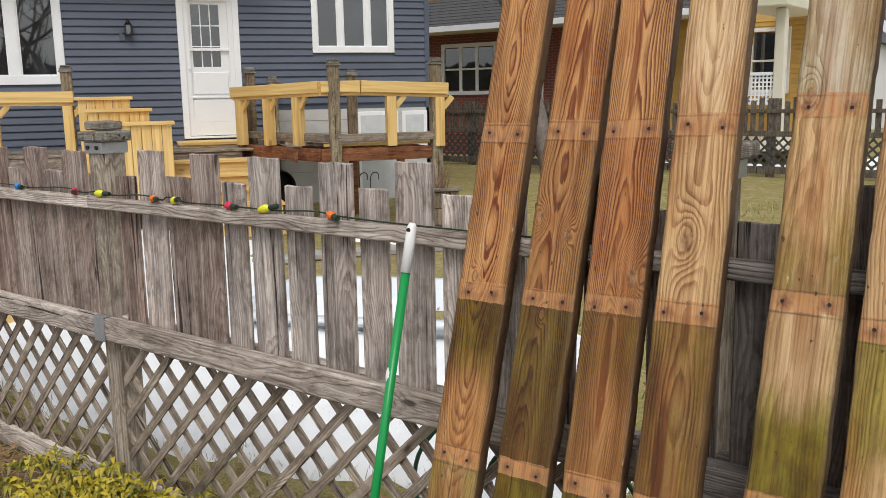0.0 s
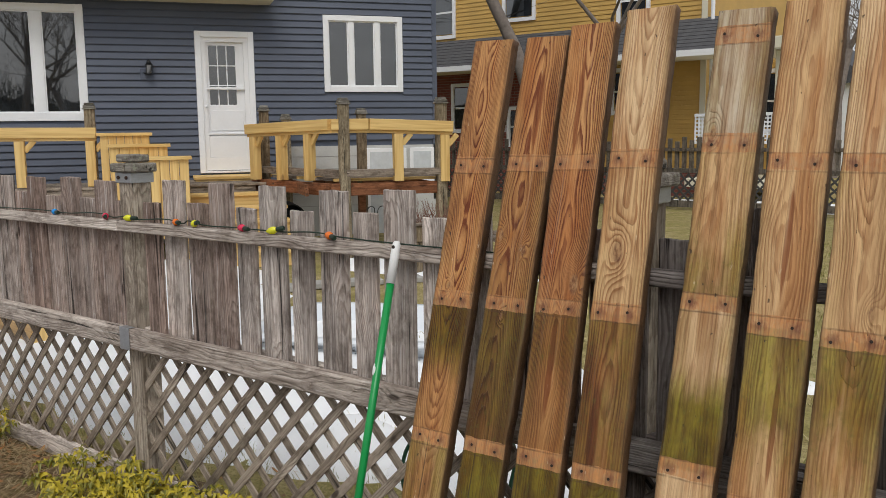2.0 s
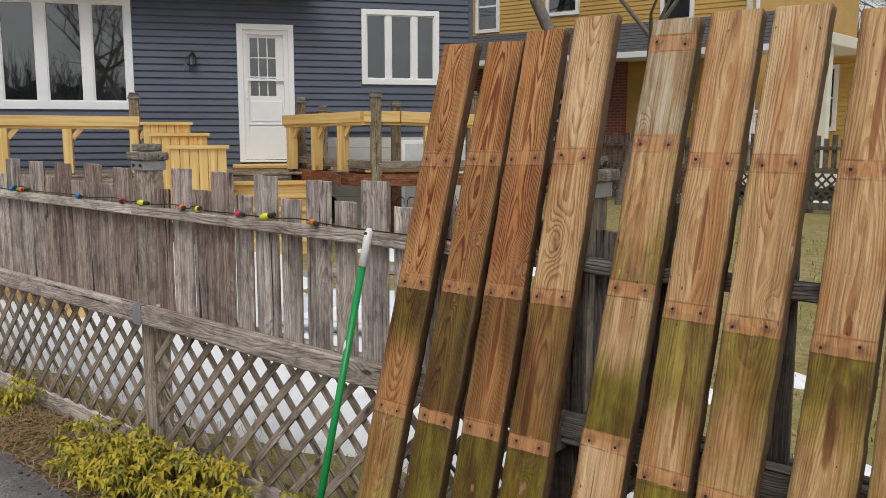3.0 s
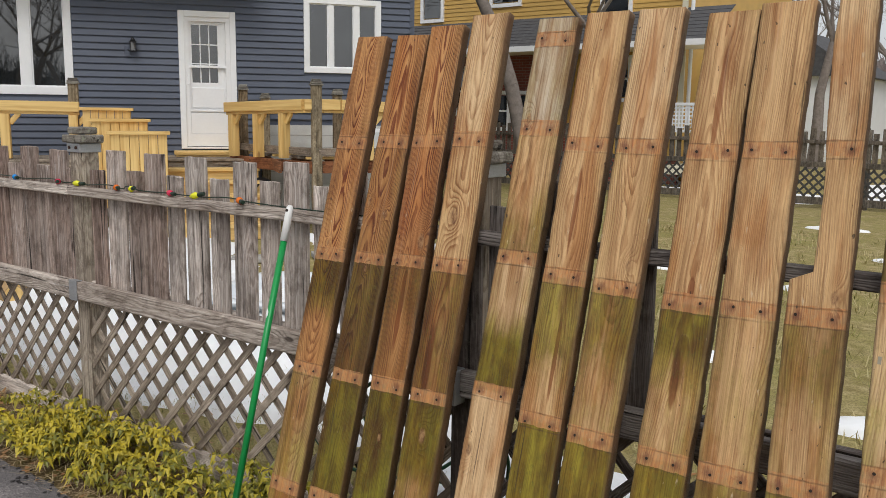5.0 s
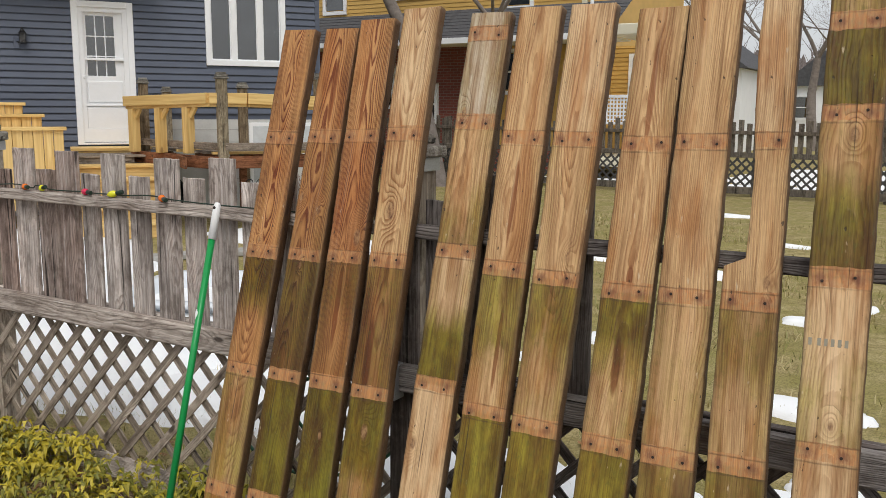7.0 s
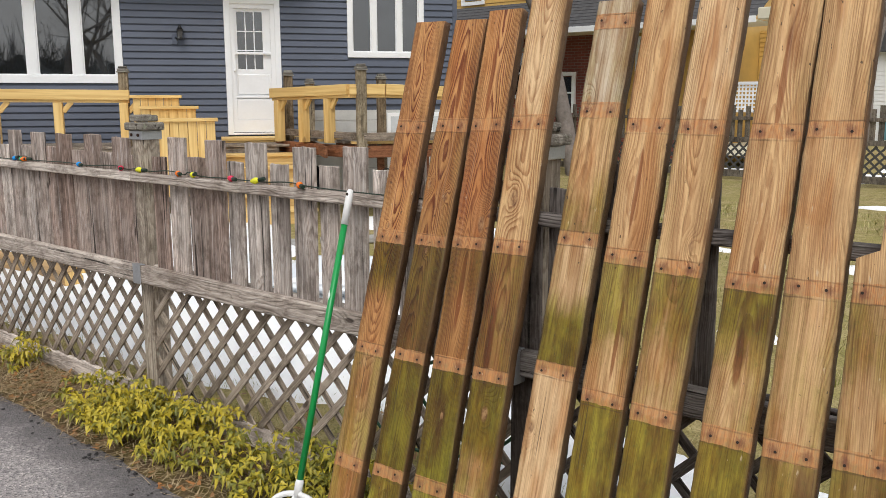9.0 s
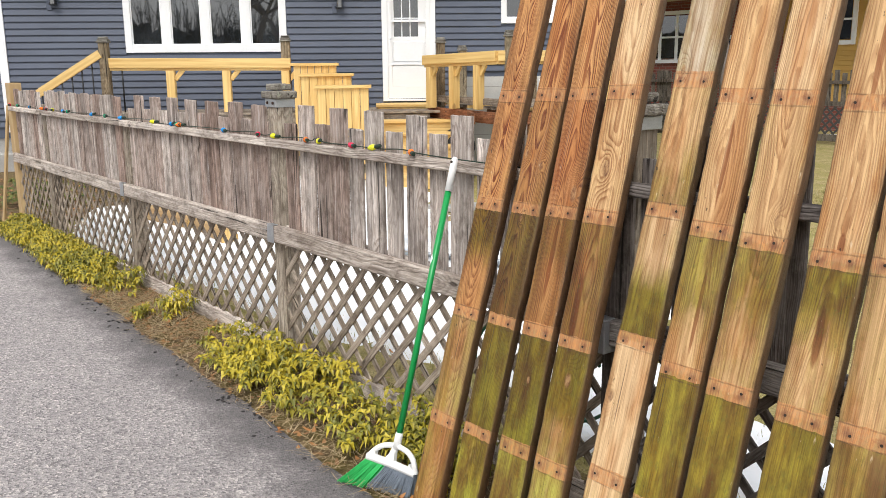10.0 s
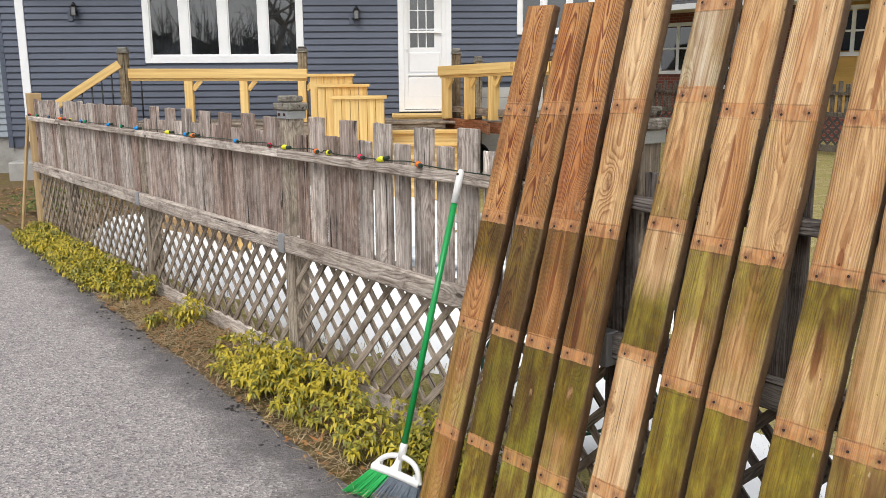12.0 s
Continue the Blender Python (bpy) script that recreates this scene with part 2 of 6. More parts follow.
    for fx, fz, half, wide in flames:
        ex = m.math("DIVIDE", m.math("ADD", m.math("SUBTRACT", x, fx), m.math("MULTIPLY", m.math("SUBTRACT", wob2, 0.5), 0.014)), wide)
        ez = m.math("DIVIDE", m.math("SUBTRACT", z, fz), half)
        e = m.math("ADD", m.math("MULTIPLY", ex, ex), m.math("MULTIPLY", ez, ez))
        col = m.mix(m.math("MULTIPLY", m.ramp(e, [(0.55, 1.0), (1.0, 0.0)]), 0.85), col, m.mix(1.0, base, (0.42, 0.24, 0.17), "MULTIPLY"))
    col = m.mix(m.math("MULTIPLY", m.ramp(streak, [(0.5, 0.0), (0.66, 1.0)]), 0.45), col, m.mix(1.0, col, (0.5, 0.37, 0.29), "MULTIPLY"))
    col = m.mix(m.math("MULTIPLY", m.ramp(streak, [(0.3, 1.0), (0.44, 0.0)]), 0.4), col, m.mix(0.5, col, (0.66, 0.5, 0.33)))
    col = m.mix(m.math("MULTIPLY", m.ramp(hair, [(0.5, 0.0), (0.64, 1.0)]), 0.55), col, m.mix(1.0, col, (0.42, 0.32, 0.25), "MULTIPLY"))
    col = m.mix(m.math("MULTIPLY", m.ramp(stain, [(0.48, 0.0), (0.66, 1.0)]), 0.55), col, m.mix(1.0, col, (0.42, 0.3, 0.2), "MULTIPLY"))
    # growth tints the wood, so the grain stays in it
    rim_green = m.ramp(m.math("ABSOLUTE", m.math("SUBTRACT", x, 0.07)), [(0.02, -0.05), (0.066, 0.15)])
    patchy = m.math("ADD", m.math("ADD", m.math("ADD", m.math("MULTIPLY", cloud, 0.4), m.math("MULTIPLY", cloud2, 0.25)), m.math("MULTIPLY", streak, 0.25)), m.math("ADD", m.math("MULTIPLY", fleck, 0.1), rim_green))
    growth = m.math("MULTIPLY", m.ramp(m.math("ADD", patchy, m.math("MULTIPLY", amount, 0.36)), [(0.54, 0.0), (0.74, 1.0)]), m.math("ADD", amount, 0.2), 0.0, True)
    low = m.ramp(z, [(0.3, 1.0), (0.55, 0.25)])
    tint = m.mix(m.ramp(cloud2, [(0.42, 0.0), (0.6, 1.0)]), (0.27, 0.29, 0.06), (0.48, 0.56, 0.12))
    tint = m.mix(m.math("MULTIPLY", low, m.ramp(cloud, [(0.46, 0.0), (0.6, 0.9)])), tint, (0.62, 0.95, 0.22))
    tint = m.mix(m.ramp(m.noise(m.coords((11.0, 11.0, 3.0), (seed, 4, 2)), 1.0, 4.0, 0.6), [(0.36, 0.8), (0.5, 0.0)]), tint, (0.2, 0.14, 0.06))
    col = m.mix(growth, col, m.mix(1.0, col, tint, "MULTIPLY"))
    col = m.mix(m.math("MULTIPLY", growth, m.ramp(fleck, [(0.54, 0.0), (0.66, 0.55)])), col, (0.12, 0.115, 0.02))
    rust = m.mix(m.math("MULTIPLY", late, 0.75), (0.62, 0.285, 0.1), (0.33, 0.11, 0.038))
    rust = m.mix(m.ramp(fleck, [(0.42, 0.0), (0.62, 0.6)]), rust, (0.5, 0.33, 0.17))
    rust = m.mix(m.ramp(streak, [(0.5, 0.0), (0.66, 0.55)]), rust, (0.27, 0.1, 0.045))
    rust = m.mix(m.ramp(hair, [(0.5, 0.0), (0.64, 0.4)]), rust, (0.28, 0.12, 0.06))
    band_look = m.math("MULTIPLY", band, m.ramp(m.math("ADD", m.math("MULTIPLY", cloud, 0.5), m.math("MULTIPLY", fleck, 0.5)), [(0.36, 1.0), (0.62, 0.55)]))
    col = m.mix(band_look, col, rust)
    dz = None
    for s in seam:
        q = m.math("ABSOLUTE", m.math("SUBTRACT", z, s))
        dz = q if dz is None else m.math("MINIMUM", dz, q)
    dxs = m.math("ABSOLUTE", m.math("SUBTRACT", m.math("ABSOLUTE", m.math("SUBTRACT", x, 0.069)), 0.041))
    d = m.math("SQRT", m.math("ADD", m.math("MULTIPLY", dxs, dxs), m.math("MULTIPLY", dz, dz)))
    halo = m.ramp(m.math("ADD", d, m.math("MULTIPLY", m.math("SUBTRACT", fleck, 0.5), 0.05)), [(0.004, 1.0), (0.02, 0.0)])
    col = m.mix(m.math("MULTIPLY", halo, 0.6), col, (0.12, 0.04, 0.032))
    lip = m.ramp(m.math("MULTIPLY", m.math("ADD", dz, m.math("MULTIPLY", m.math("SUBTRACT", wob2, 0.5), 0.006)), 10.0), [(0.19, 0.0), (0.225, 1.0), (0.26, 0.0)])
    col = m.mix(m.math("MULTIPLY", lip, m.ramp(stain, [(0.38, 0.1), (0.6, 0.75)])), col, (0.085, 0.042, 0.02))
    edge = m.math("MULTIPLY", m.math("ABSOLUTE", m.math("SUBTRACT", x, 0.07)), 10.0)
    rim = m.ramp(m.math("ADD", edge, m.math("MULTIPLY", fleck, 0.14)), [(0.66, 0.0), (0.78, 1.0)])
    col = m.mix(m.math("MULTIPLY", rim, 0.6), col, (0.1, 0.065, 0.035))
    if core is not None:
        col = m.mix(m.math("MULTIPLY", core, 0.75), col, m.mix(m.ramp(fleck, [(0.4, 0.0), (0.6, 1.0)]), (0.13, 0.05, 0.025), (0.42, 0.24, 0.11)))
    pits = m.ramp(m.noise(m.coords((75.0, 75.0, 40.0), (seed, 1, 0)), 1.0, 2.0, 0.5), [(0.71, 0.0), (0.74, 1.0)])
    col = m.mix(m.math("MULTIPLY", pits, 0.75), col, (0.04, 0.026, 0.016))
    chips = m.ramp(m.noise(m.coords((60.0, 60.0, 16.0), (seed, 9, 4)), 1.0, 3.0, 0.6), [(0.68, 0.0), (0.72, 1.0)])
    col = m.mix(m.math("MULTIPLY", chips, 0.55), col, (0.66, 0.52, 0.35))
    checks = m.ramp(m.noise(m.coords((120.0, 120.0, 2.0), (seed, 6, 1)), 1.0, 2.0, 0.5), [(0.7, 0.0), (0.73, 1.0)])
    col = m.mix(m.math("MULTIPLY", checks, 0.7), col, (0.05, 0.028, 0.016))
    # side faces near-black: the shade in the gaps is put into the colour
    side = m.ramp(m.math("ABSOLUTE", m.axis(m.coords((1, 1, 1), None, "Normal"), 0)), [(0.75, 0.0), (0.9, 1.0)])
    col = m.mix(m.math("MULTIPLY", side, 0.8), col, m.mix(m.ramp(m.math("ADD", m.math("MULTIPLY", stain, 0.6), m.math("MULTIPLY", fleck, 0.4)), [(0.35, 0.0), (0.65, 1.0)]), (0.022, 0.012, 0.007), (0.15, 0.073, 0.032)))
    h = m.math("SUBTRACT", m.math("ADD", m.math("MULTIPLY", hair, 0.6), m.math("MULTIPLY", late, 0.7)), m.math("ADD", m.math("ADD", pits, checks), m.math("MULTIPLY", streak, 0.3)))
    h = m.math("SUBTRACT", h, m.math("MULTIPLY", band, 0.5))
    return m.finish(col, m.math("SUBTRACT", 0.66, m.math("MULTIPLY", growth, 0.12)), h, 0.7, 0.003, spec=0.35)


def siding_paint(name, color):
    m = Nodes(name)
    rnd = m.random()
    emboss = m.noise(m.coords((3.0, 60.0, 60.0)), 1.0, 3.0, 0.6)
    dirt = m.noise(m.coords((0.7, 1, 1.6)), 1.0, 4.0, 0.6)
    col = m.mix(m.ramp(dirt, [(0.35, 0.0), (0.7, 1.0)]), tuple(c * 0.86 for c in color), tuple(c * 1.1 for c in color))
    col = m.mix(m.math("MULTIPLY", rnd, 0.2), col, tuple(c * 0.85 for c in color))
    return m.finish(col, 0.5, emboss, 0.12, 0.002, spec=0.4)


def window_glass(name, tint=(0.012, 0.014, 0.016)):
    m = Nodes(name)
    wave = m.noise(m.coords((1.5, 1.5, 1.5)), 1.0, 2.0, 0.5)
    blinds = m.noise(m.coords((2.0, 2.0, 3.0)), 1.0, 3.0, 0.5)
    col = m.mix(m.ramp(blinds, [(0.45, 0.0), (0.7, 1.0)]), tint, tuple(c * 2.6 for c in tint))
    return m.finish(col, 0.02, wave, 0.03, 0.01, spec=1.0, ior=1.75)


def asphalt():
    m = Nodes("asphalt")
    v = m.coords()
    cell = m.t.nodes.new("ShaderNodeTexVoronoi")
    m.put(cell.inputs["Vector"], v)
    cell.inputs["Scale"].default_value = 105.0
    stone = m.axis(cell.outputs["Color"], 0)
    stones = cell.outputs["Distance"]
    cell2 = m.t.nodes.new("ShaderNodeTexVoronoi")
    m.put(cell2.inputs["Vector"], v)
    cell2.inputs["Scale"].default_value = 46.0
    big = m.axis(cell2.outputs["Color"], 1)
    grit = m.noise(v, 150.0, 4.0, 0.75)
    patch = m.noise(v, 1.1, 5.0, 0.65)
    mid = m.noise(v, 16.0, 5.0, 0.7)
    col = m.ramp(stone, [(0.0, (0.17, 0.156, 0.155)), (0.4, (0.36, 0.33, 0.324)), (0.85, (0.45, 0.41, 0.397)), (1.0, (0.68, 0.62, 0.59))])
    col = m.mix(m.math("MULTIPLY", m.ramp(big, [(0.8, 0.0), (0.9, 1.0)]), 0.12), col, (0.684, 0.616, 0.567))
    col = m.mix(m.math("MULTIPLY", m.ramp(big, [(0.1, 1.0), (0.2, 0.0)]), 0.15), col, (0.137, 0.127, 0.129))
    col = m.mix(m.math("MULTIPLY", m.ramp(grit, [(0.34, 1.0), (0.46, 0.0)]), 0.7), col, (0.114, 0.106, 0.108))
    col = m.mix(m.math("MULTIPLY", m.ramp(patch, [(0.42, 0.0), (0.62, 1.0)]), 0.22), col, (0.228, 0.211, 0.211))
    col = m.mix(m.math("MULTIPLY", m.ramp(mid, [(0.5, 0.0), (0.7, 1.0)]), 0.12), col, (0.285, 0.262, 0.258))
    # damp band along the planting strip
    x, y = m.axis(v, 0), m.axis(v, 1)
    n = m.math("SUBTRACT", m.math("MULTIPLY", y, -1.0), m.math("ADD", 0.44, m.math("MULTIPLY", x, 0.042)))
    darkened = m.ramp(m.math("ADD", n, m.math("MULTIPLY", m.math("SUBTRACT", m.noise(v, 3.5, 4.0, 0.6), 0.5), 0.5)), [(0.1, 1.0), (0.34, 0.0)])
    col = m.mix(m.math("MULTIPLY", darkened, 0.8), col, m.mix(grit, (0.057, 0.054, 0.057), (0.182, 0.167, 0.165)))
    return m.finish(col, 0.9, m.math("ADD", stones, grit), 0.9, 0.006, spec=0.3)


def earth(name, a, b, c, scale=8.0):
    m = Nodes(name)
    v = m.coords()
    n1, n2, n3 = m.noise(v, scale, 5.0, 0.65), m.noise(v, scale * 7, 4.0, 0.7), m.noise(v, scale * 0.22, 4.0, 0.6)
    col = m.mix(m.ramp(n1, [(0.35, 0.0), (0.65, 1.0)]), a, b)
    col = m.mix(m.math("MULTIPLY", m.ramp(n3, [(0.42, 0.0), (0.6, 1.0)]), 0.7), col, c)
    col = m.mix(m.math("MULTIPLY", m.ramp(n2, [(0.4, 1.0), (0.55, 0.0)]), 0.55), col, tuple(x * 0.45 for x in a))
    return m.finish(col, 0.95, m.math("ADD", n1, n2), 0.7, 0.015, spec=0.15)


def leafy(name, a, b, c):
    m = Nodes(name)
    rnd = m.island()
    n = m.noise(m.coords(), 3.0, 3.0, 0.6)
    col = m.mix(m.ramp(rnd, [(0.1, 0.0), (0.9, 1.0)]), a, b)
    col = m.mix(m.ramp(m.math("ADD", m.math("MULTIPLY", n, 0.8), m.math("MULTIPLY", rnd, 0.3)), [(0.5, 0.0), (0.72, 1.0)]), col, c)
    mat = m.finish(col, 0.45, None, spec=0.4)
    return mat


def bulb_paint(name, color):
    m = Nodes(name)
    n = m.noise(m.coords(), 60.0, 2.0, 0.5)
    return m.finish(m.mix(n, tuple(c * 0.85 for c in color), color), 0.25, None, spec=0.5)


def snowy():
    m = Nodes("old_snow")
    v = m.coords()
    n1, n2 = m.noise(v, 3.0, 5.0, 0.6), m.noise(v, 60.0, 4.0, 0.7)
    col = m.mix(m.ramp(n1, [(0.35, 0.0), (0.7, 1.0)]), (0.92, 0.935, 0.95), (0.97, 0.975, 0.98))
    col = m.mix(m.math("MULTIPLY", m.ramp(n2, [(0.7, 0.0), (0.75, 1.0)]), 0.5), col, (0.3, 0.25, 0.18))
    return m.finish(col, 0.6, m.math("ADD", n1, n2), 0.35, 0.02, spec=0.3)


M_PICKET = weathered_wood("grey_picket_wood", (0.97, 0.87, 0.79), (0.32, 0.27, 0.24), 2, (0.42, 0.25, 0.185), 0.7, 0.12)
M_RAIL = weathered_wood("grey_rail_wood", (0.96, 0.86, 0.77), (0.42, 0.35, 0.3), 0, (0.22, 0.15, 0.1), 0.35, 0.1)
M_POST = weathered_wood("grey_post_wood", (0.66, 0.58, 0.48), (0.3, 0.25, 0.2), 2, (0.2, 0.14, 0.09), 0.4, 0.25)
# wet fence wood, with the leaning boards' shade also put into its colour
M_PICKET_DARK = weathered_wood("damp_shaded_picket_wood", (0.34, 0.31, 0.29), (0.1, 0.085, 0.078), 2, (0.13, 0.085, 0.065), 0.6, 0.1)
M_RAIL_DARK = weathered_wood("damp_shaded_rail_wood", (0.36, 0.33, 0.31), (0.1, 0.085, 0.08), 0, (0.14, 0.09, 0.07), 0.4, 0.1)
M_SLAT = weathered_wood("grey_lattice_wood", (0.64, 0.54, 0.44), (0.28, 0.225, 0.175), 0, (0.19, 0.14, 0.09), 0.4, 0.1)
M_CAP = weathered_wood("lichen_cap_wood", (0.42, 0.4, 0.35), (0.2, 0.18, 0.155), 0, (0.2, 0.14, 0.09), 0.2, 0.75)
M_DECKPOST = weathered_wood("old_deck_post_wood", (0.54, 0.45, 0.31), (0.25, 0.2, 0.13), 2, (0.26, 0.16, 0.08), 0.6, 0.2)
M_DECKGREY = weathered_wood("old_deck_board_wood", (0.52, 0.45, 0.37), (0.24, 0.2, 0.16), 0, (0.3, 0.2, 0.13), 0.4, 0.1)
M_JOIST = weathered_wood("red_brown_joist_wood", (0.4, 0.17, 0.085), (0.22, 0.085, 0.04), 0, (0.3, 0.15, 0.08), 0.4, 0.0)
M_PINE_X = new_pine("new_pine_along", 0)
M_PINE_Z = new_pine("new_pine_upright", 2)
M_SIDING = siding_paint("slate_blue_siding", (0.096, 0.112, 0.153))
M_SIDING_PALE = siding_paint("pale_grey_blue_siding", (0.3, 0.34, 0.38))
M_YELLOW = siding_paint("yellow_clapboard", (0.6, 0.375, 0.105))
M_WHITE = plain("white_trim_paint", (0.86, 0.87, 0.88), 0.45, vary=0.04, scale=3.0, bump=0.04)
M_CREAM = plain("cream_soffit_paint", (0.7, 0.66, 0.52), 0.5, vary=0.06, scale=3.0)
M_DOOR = plain("white_door_paint", (0.85, 0.855, 0.86), 0.4, vary=0.04, scale=2.0, bump=0.03)
M_GLASS = window_glass("dark_window_glass")
M_GLASS_DOOR = window_glass("door_glass", (0.018, 0.019, 0.019))
M_CONCRETE = plain("grey_foundation_concrete", (0.34, 0.33, 0.31), 0.9, vary=0.25, scale=5.0, bump=0.4)
M_BLOCK = plain("painted_block_wall", (0.52, 0.52, 0.5), 0.85, vary=0.12, scale=4.0, bump=0.3)
M_BLACK = plain("black_metal", (0.012, 0.012, 0.013), 0.45, 0.3)
M_STEEL = plain("galvanised_steel", (0.42, 0.43, 0.45), 0.5, 0.75, vary=0.25, scale=12.0)
M_BRICK = plain("red_brick", (0.26, 0.085, 0.06), 0.9, vary=0.35, scale=6.0, bump=0.4)
M_MORTAR = plain("mortar", (0.3, 0.26, 0.23), 0.95, vary=0.15)
M_SHINGLE = plain("grey_shingle", (0.085, 0.085, 0.09), 0.95, vary=0.35, scale=7.0, bump=0.5)
M_BARK = plain("grey_bark", (0.2, 0.17, 0.15), 0.95, vary=0.4, scale=9.0, bump=0.8)
M_ASPHALT = asphalt()
M_SOIL = earth("leaf_litter_soil", (0.13, 0.085, 0.05), (0.27, 0.19, 0.115), (0.18, 0.15, 0.04), 16.0)
M_LAWN = earth("winter_lawn", (0.27, 0.215, 0.085), (0.5, 0.41, 0.21), (0.3, 0.27, 0.085), 9.0)
M_SNOW = snowy()
M_HOLE = plain("dark_screw_hole", (0.03, 0.018, 0.012), 0.9)
M_HEAD = plain("rusty_screw_head", (0.06, 0.03, 0.02), 0.7, 0.5)
M_GREEN = plain("green_broom_plastic", (0.006, 0.29, 0.065), 0.3, vary=0.05, bump=0.02)
M_BROOMWHITE = plain("white_broom_plastic", (0.82, 0.82, 0.8), 0.35, vary=0.04, bump=0.02)
M_BRISTLE_GREEN = plain("green_bristles", (0.02, 0.42, 0.09), 0.5, vary=0.2, scale=80)
M_BRISTLE_GREY = plain("blue_grey_bristles", (0.16, 0.19, 0.23), 0.5, vary=0.3, scale=80)
M_CORD = plain("dark_green_cord", (0.01, 0.028, 0.015), 0.5)
M_HOSE = plain("green_garden_hose", (0.012, 0.075, 0.035), 0.4)


# ---- building helpers ----
FENCE = pose(-0.852, -9.746, 0, 0, 0, -55.0)


def box(bm, x0, x1, y0, y1, z0, z1, m=None):
    vs = [bm.verts.new((x, y, z)) for x in (x0, x1) for y in (y0, y1) for z in (z0, z1)]
    for f in ((0, 1, 3, 2), (4, 6, 7, 5), (0, 4, 5, 1), (2, 3, 7, 6), (0, 2, 6, 4), (1, 5, 7, 3)):
        bm.faces.new([vs[k] for k in f])
    if m is not None:
        bmesh.ops.transform(bm, matrix=m, verts=vs)
    return vs


def soft_box(x0, x1, y0, y1, z0, z1, r=0.004, seg=1):
    bm = bmesh.new()
    box(bm, x0, x1, y0, y1, z0, z1)
    bmesh.ops.bevel(bm, geom=bm.edges[:], offset=r, segments=seg, profile=0.6, affect="EDGES")
    return bm


def rod(bm, a, b, r0, r1=None, n=8, caps=True):
    a, b = Vector(a), Vector(b)
    r1 = r0 if r1 is None else r1
    q = (b - a).to_track_quat("Z", "Y").to_matrix()
    rings = []
    for p, r in ((a, r0), (b, r1)):
        rings.append([bm.verts.new(p + q @ Vector((r * math.cos(2 * math.pi * k / n), r * math.sin(2 * math.pi * k / n), 0))) for k in range(n)])
    for k in range(n):
        f = bm.faces.new((rings[0][k], rings[0][(k + 1) % n], rings[1][(k + 1) % n], rings[1][k]))
        f.smooth = n > 5
    if caps:
        bm.faces.new(rings[0][::-1])
        bm.faces.new(rings[1])


def lathe(bm, profile, n=14, m=None):
    """Spin (radius, height) pairs round z."""
    rings = [[bm.verts.new((r * math.cos(2 * math.pi * k / n), r * math.sin(2 * math.pi * k / n), z)) for k in range(n)] for r, z in profile]
    for a, b in zip(rings, rings[1:]):
        for k in range(n):
            bm.faces.new((a[k], a[(k + 1) % n], b[(k + 1) % n], b[k])).smooth = True
    bm.faces.new(rings[0][::-1])
    bm.faces.new(rings[-1])
    if m is not None:
        bmesh.ops.transform(bm, matrix=m, verts=[v for r in rings for v in r])


def mesh_of(name, bm, material):
    me = bpy.data.meshes.new(name)
    bmesh.ops.recalc_face_normals(bm, faces=bm.faces[:])
    bm.to_mesh(me)
    bm.free()
    me.materials.append(material)
    return me


def part(name, bm, material, parent=None, label="", at=None):
    me = bm if isinstance(bm, bpy.types.Mesh) else mesh_of(name, bm, material)
    ob = new(name, me)
    if parent is not None:
        ob.parent = parent
    if at is not None:
        ob.matrix_basis = at
    return tagged(ob, label)


def thing(name, at, label, category, group="", kind=""):
    ob = new(name)
    ob.empty_display_size = 0.1
    ob.matrix_basis = at
    return tagged(ob, label, category, group, kind)


def cord(name, points, radius, material, parent=None, at=None, res=2):
    cu = bpy.data.curves.new(name, "CURVE")
    cu.dimensions, cu.bevel_depth, cu.bevel_resolution, cu.resolution_u = "3D", radius, res, 5
    sp = cu.splines.new("BEZIER")
    sp.bezier_points.add(len(points) - 1)
    for b, p in zip(sp.bezier_points, points):
        b.co, b.handle_left_type, b.handle_right_type = p, "AUTO", "AUTO"
    cu.materials.append(material)
    ob = new(name, cu)
    if parent is not None:
        ob.parent = parent
    if at is not None:
        ob.matrix_basis = at
    return ob


# ---- ground ----
def sheet(name, u0, u1, n0, n1, nu, nn, z_of, material, label, category, kind="structure", at=FENCE):
    """A grid in the fence's frame; n counts away from the fence towards the driveway."""
    bm = bmesh.new()
    grid = []
    for i in range(nu + 1):
        row = []
        for j in range(nn + 1):
            u = u0 + (u1 - u0) * i / nu
            a = n0(u) if callable(n0) else n0
            b = n1(u) if callable(n1) else n1
            n = a + (b - a) * j / nn
            row.append(bm.verts.new((u, -n, z_of(u, n))))
        grid.append(row)
    for i in range(nu):
        for j in range(nn):
            bm.faces.new((grid[i][j], grid[i + 1][j], grid[i + 1][j + 1], grid[i][j + 1])).smooth = True
    ob = part(name, bm, material, None, label, at)
    return tagged(ob, "", category, "", kind)


def edge_n(u):
    return 0.44 + 0.042 * u + 0.03 * noise.noise((u * 2.1, 3.3, 0)) + 0.012 * noise.noise((u * 9.0, 7.3, 0))


bm = bmesh.new()
bmesh.ops.create_grid(bm, x_segments=60, y_segments=60, size=150.0)
for v in bm.verts:
    v.co.z = -0.06
ground = tagged(part("ground", bm, M_LAWN, None, "dull winter lawn of brown and green grass"), "", "lawn", "", "structure")
sheet("lawn", -9.0, 14.0, -22.0, 0.02, 92, 88, lambda u, n: -0.03 + 0.03 * noise.noise((u * 0.7, n * 0.7, 1.0)) + 0.008 * noise.noise((u * 5, n * 5, 2.0)), M_LAWN, "brown and green winter lawn behind the fence", "lawn")
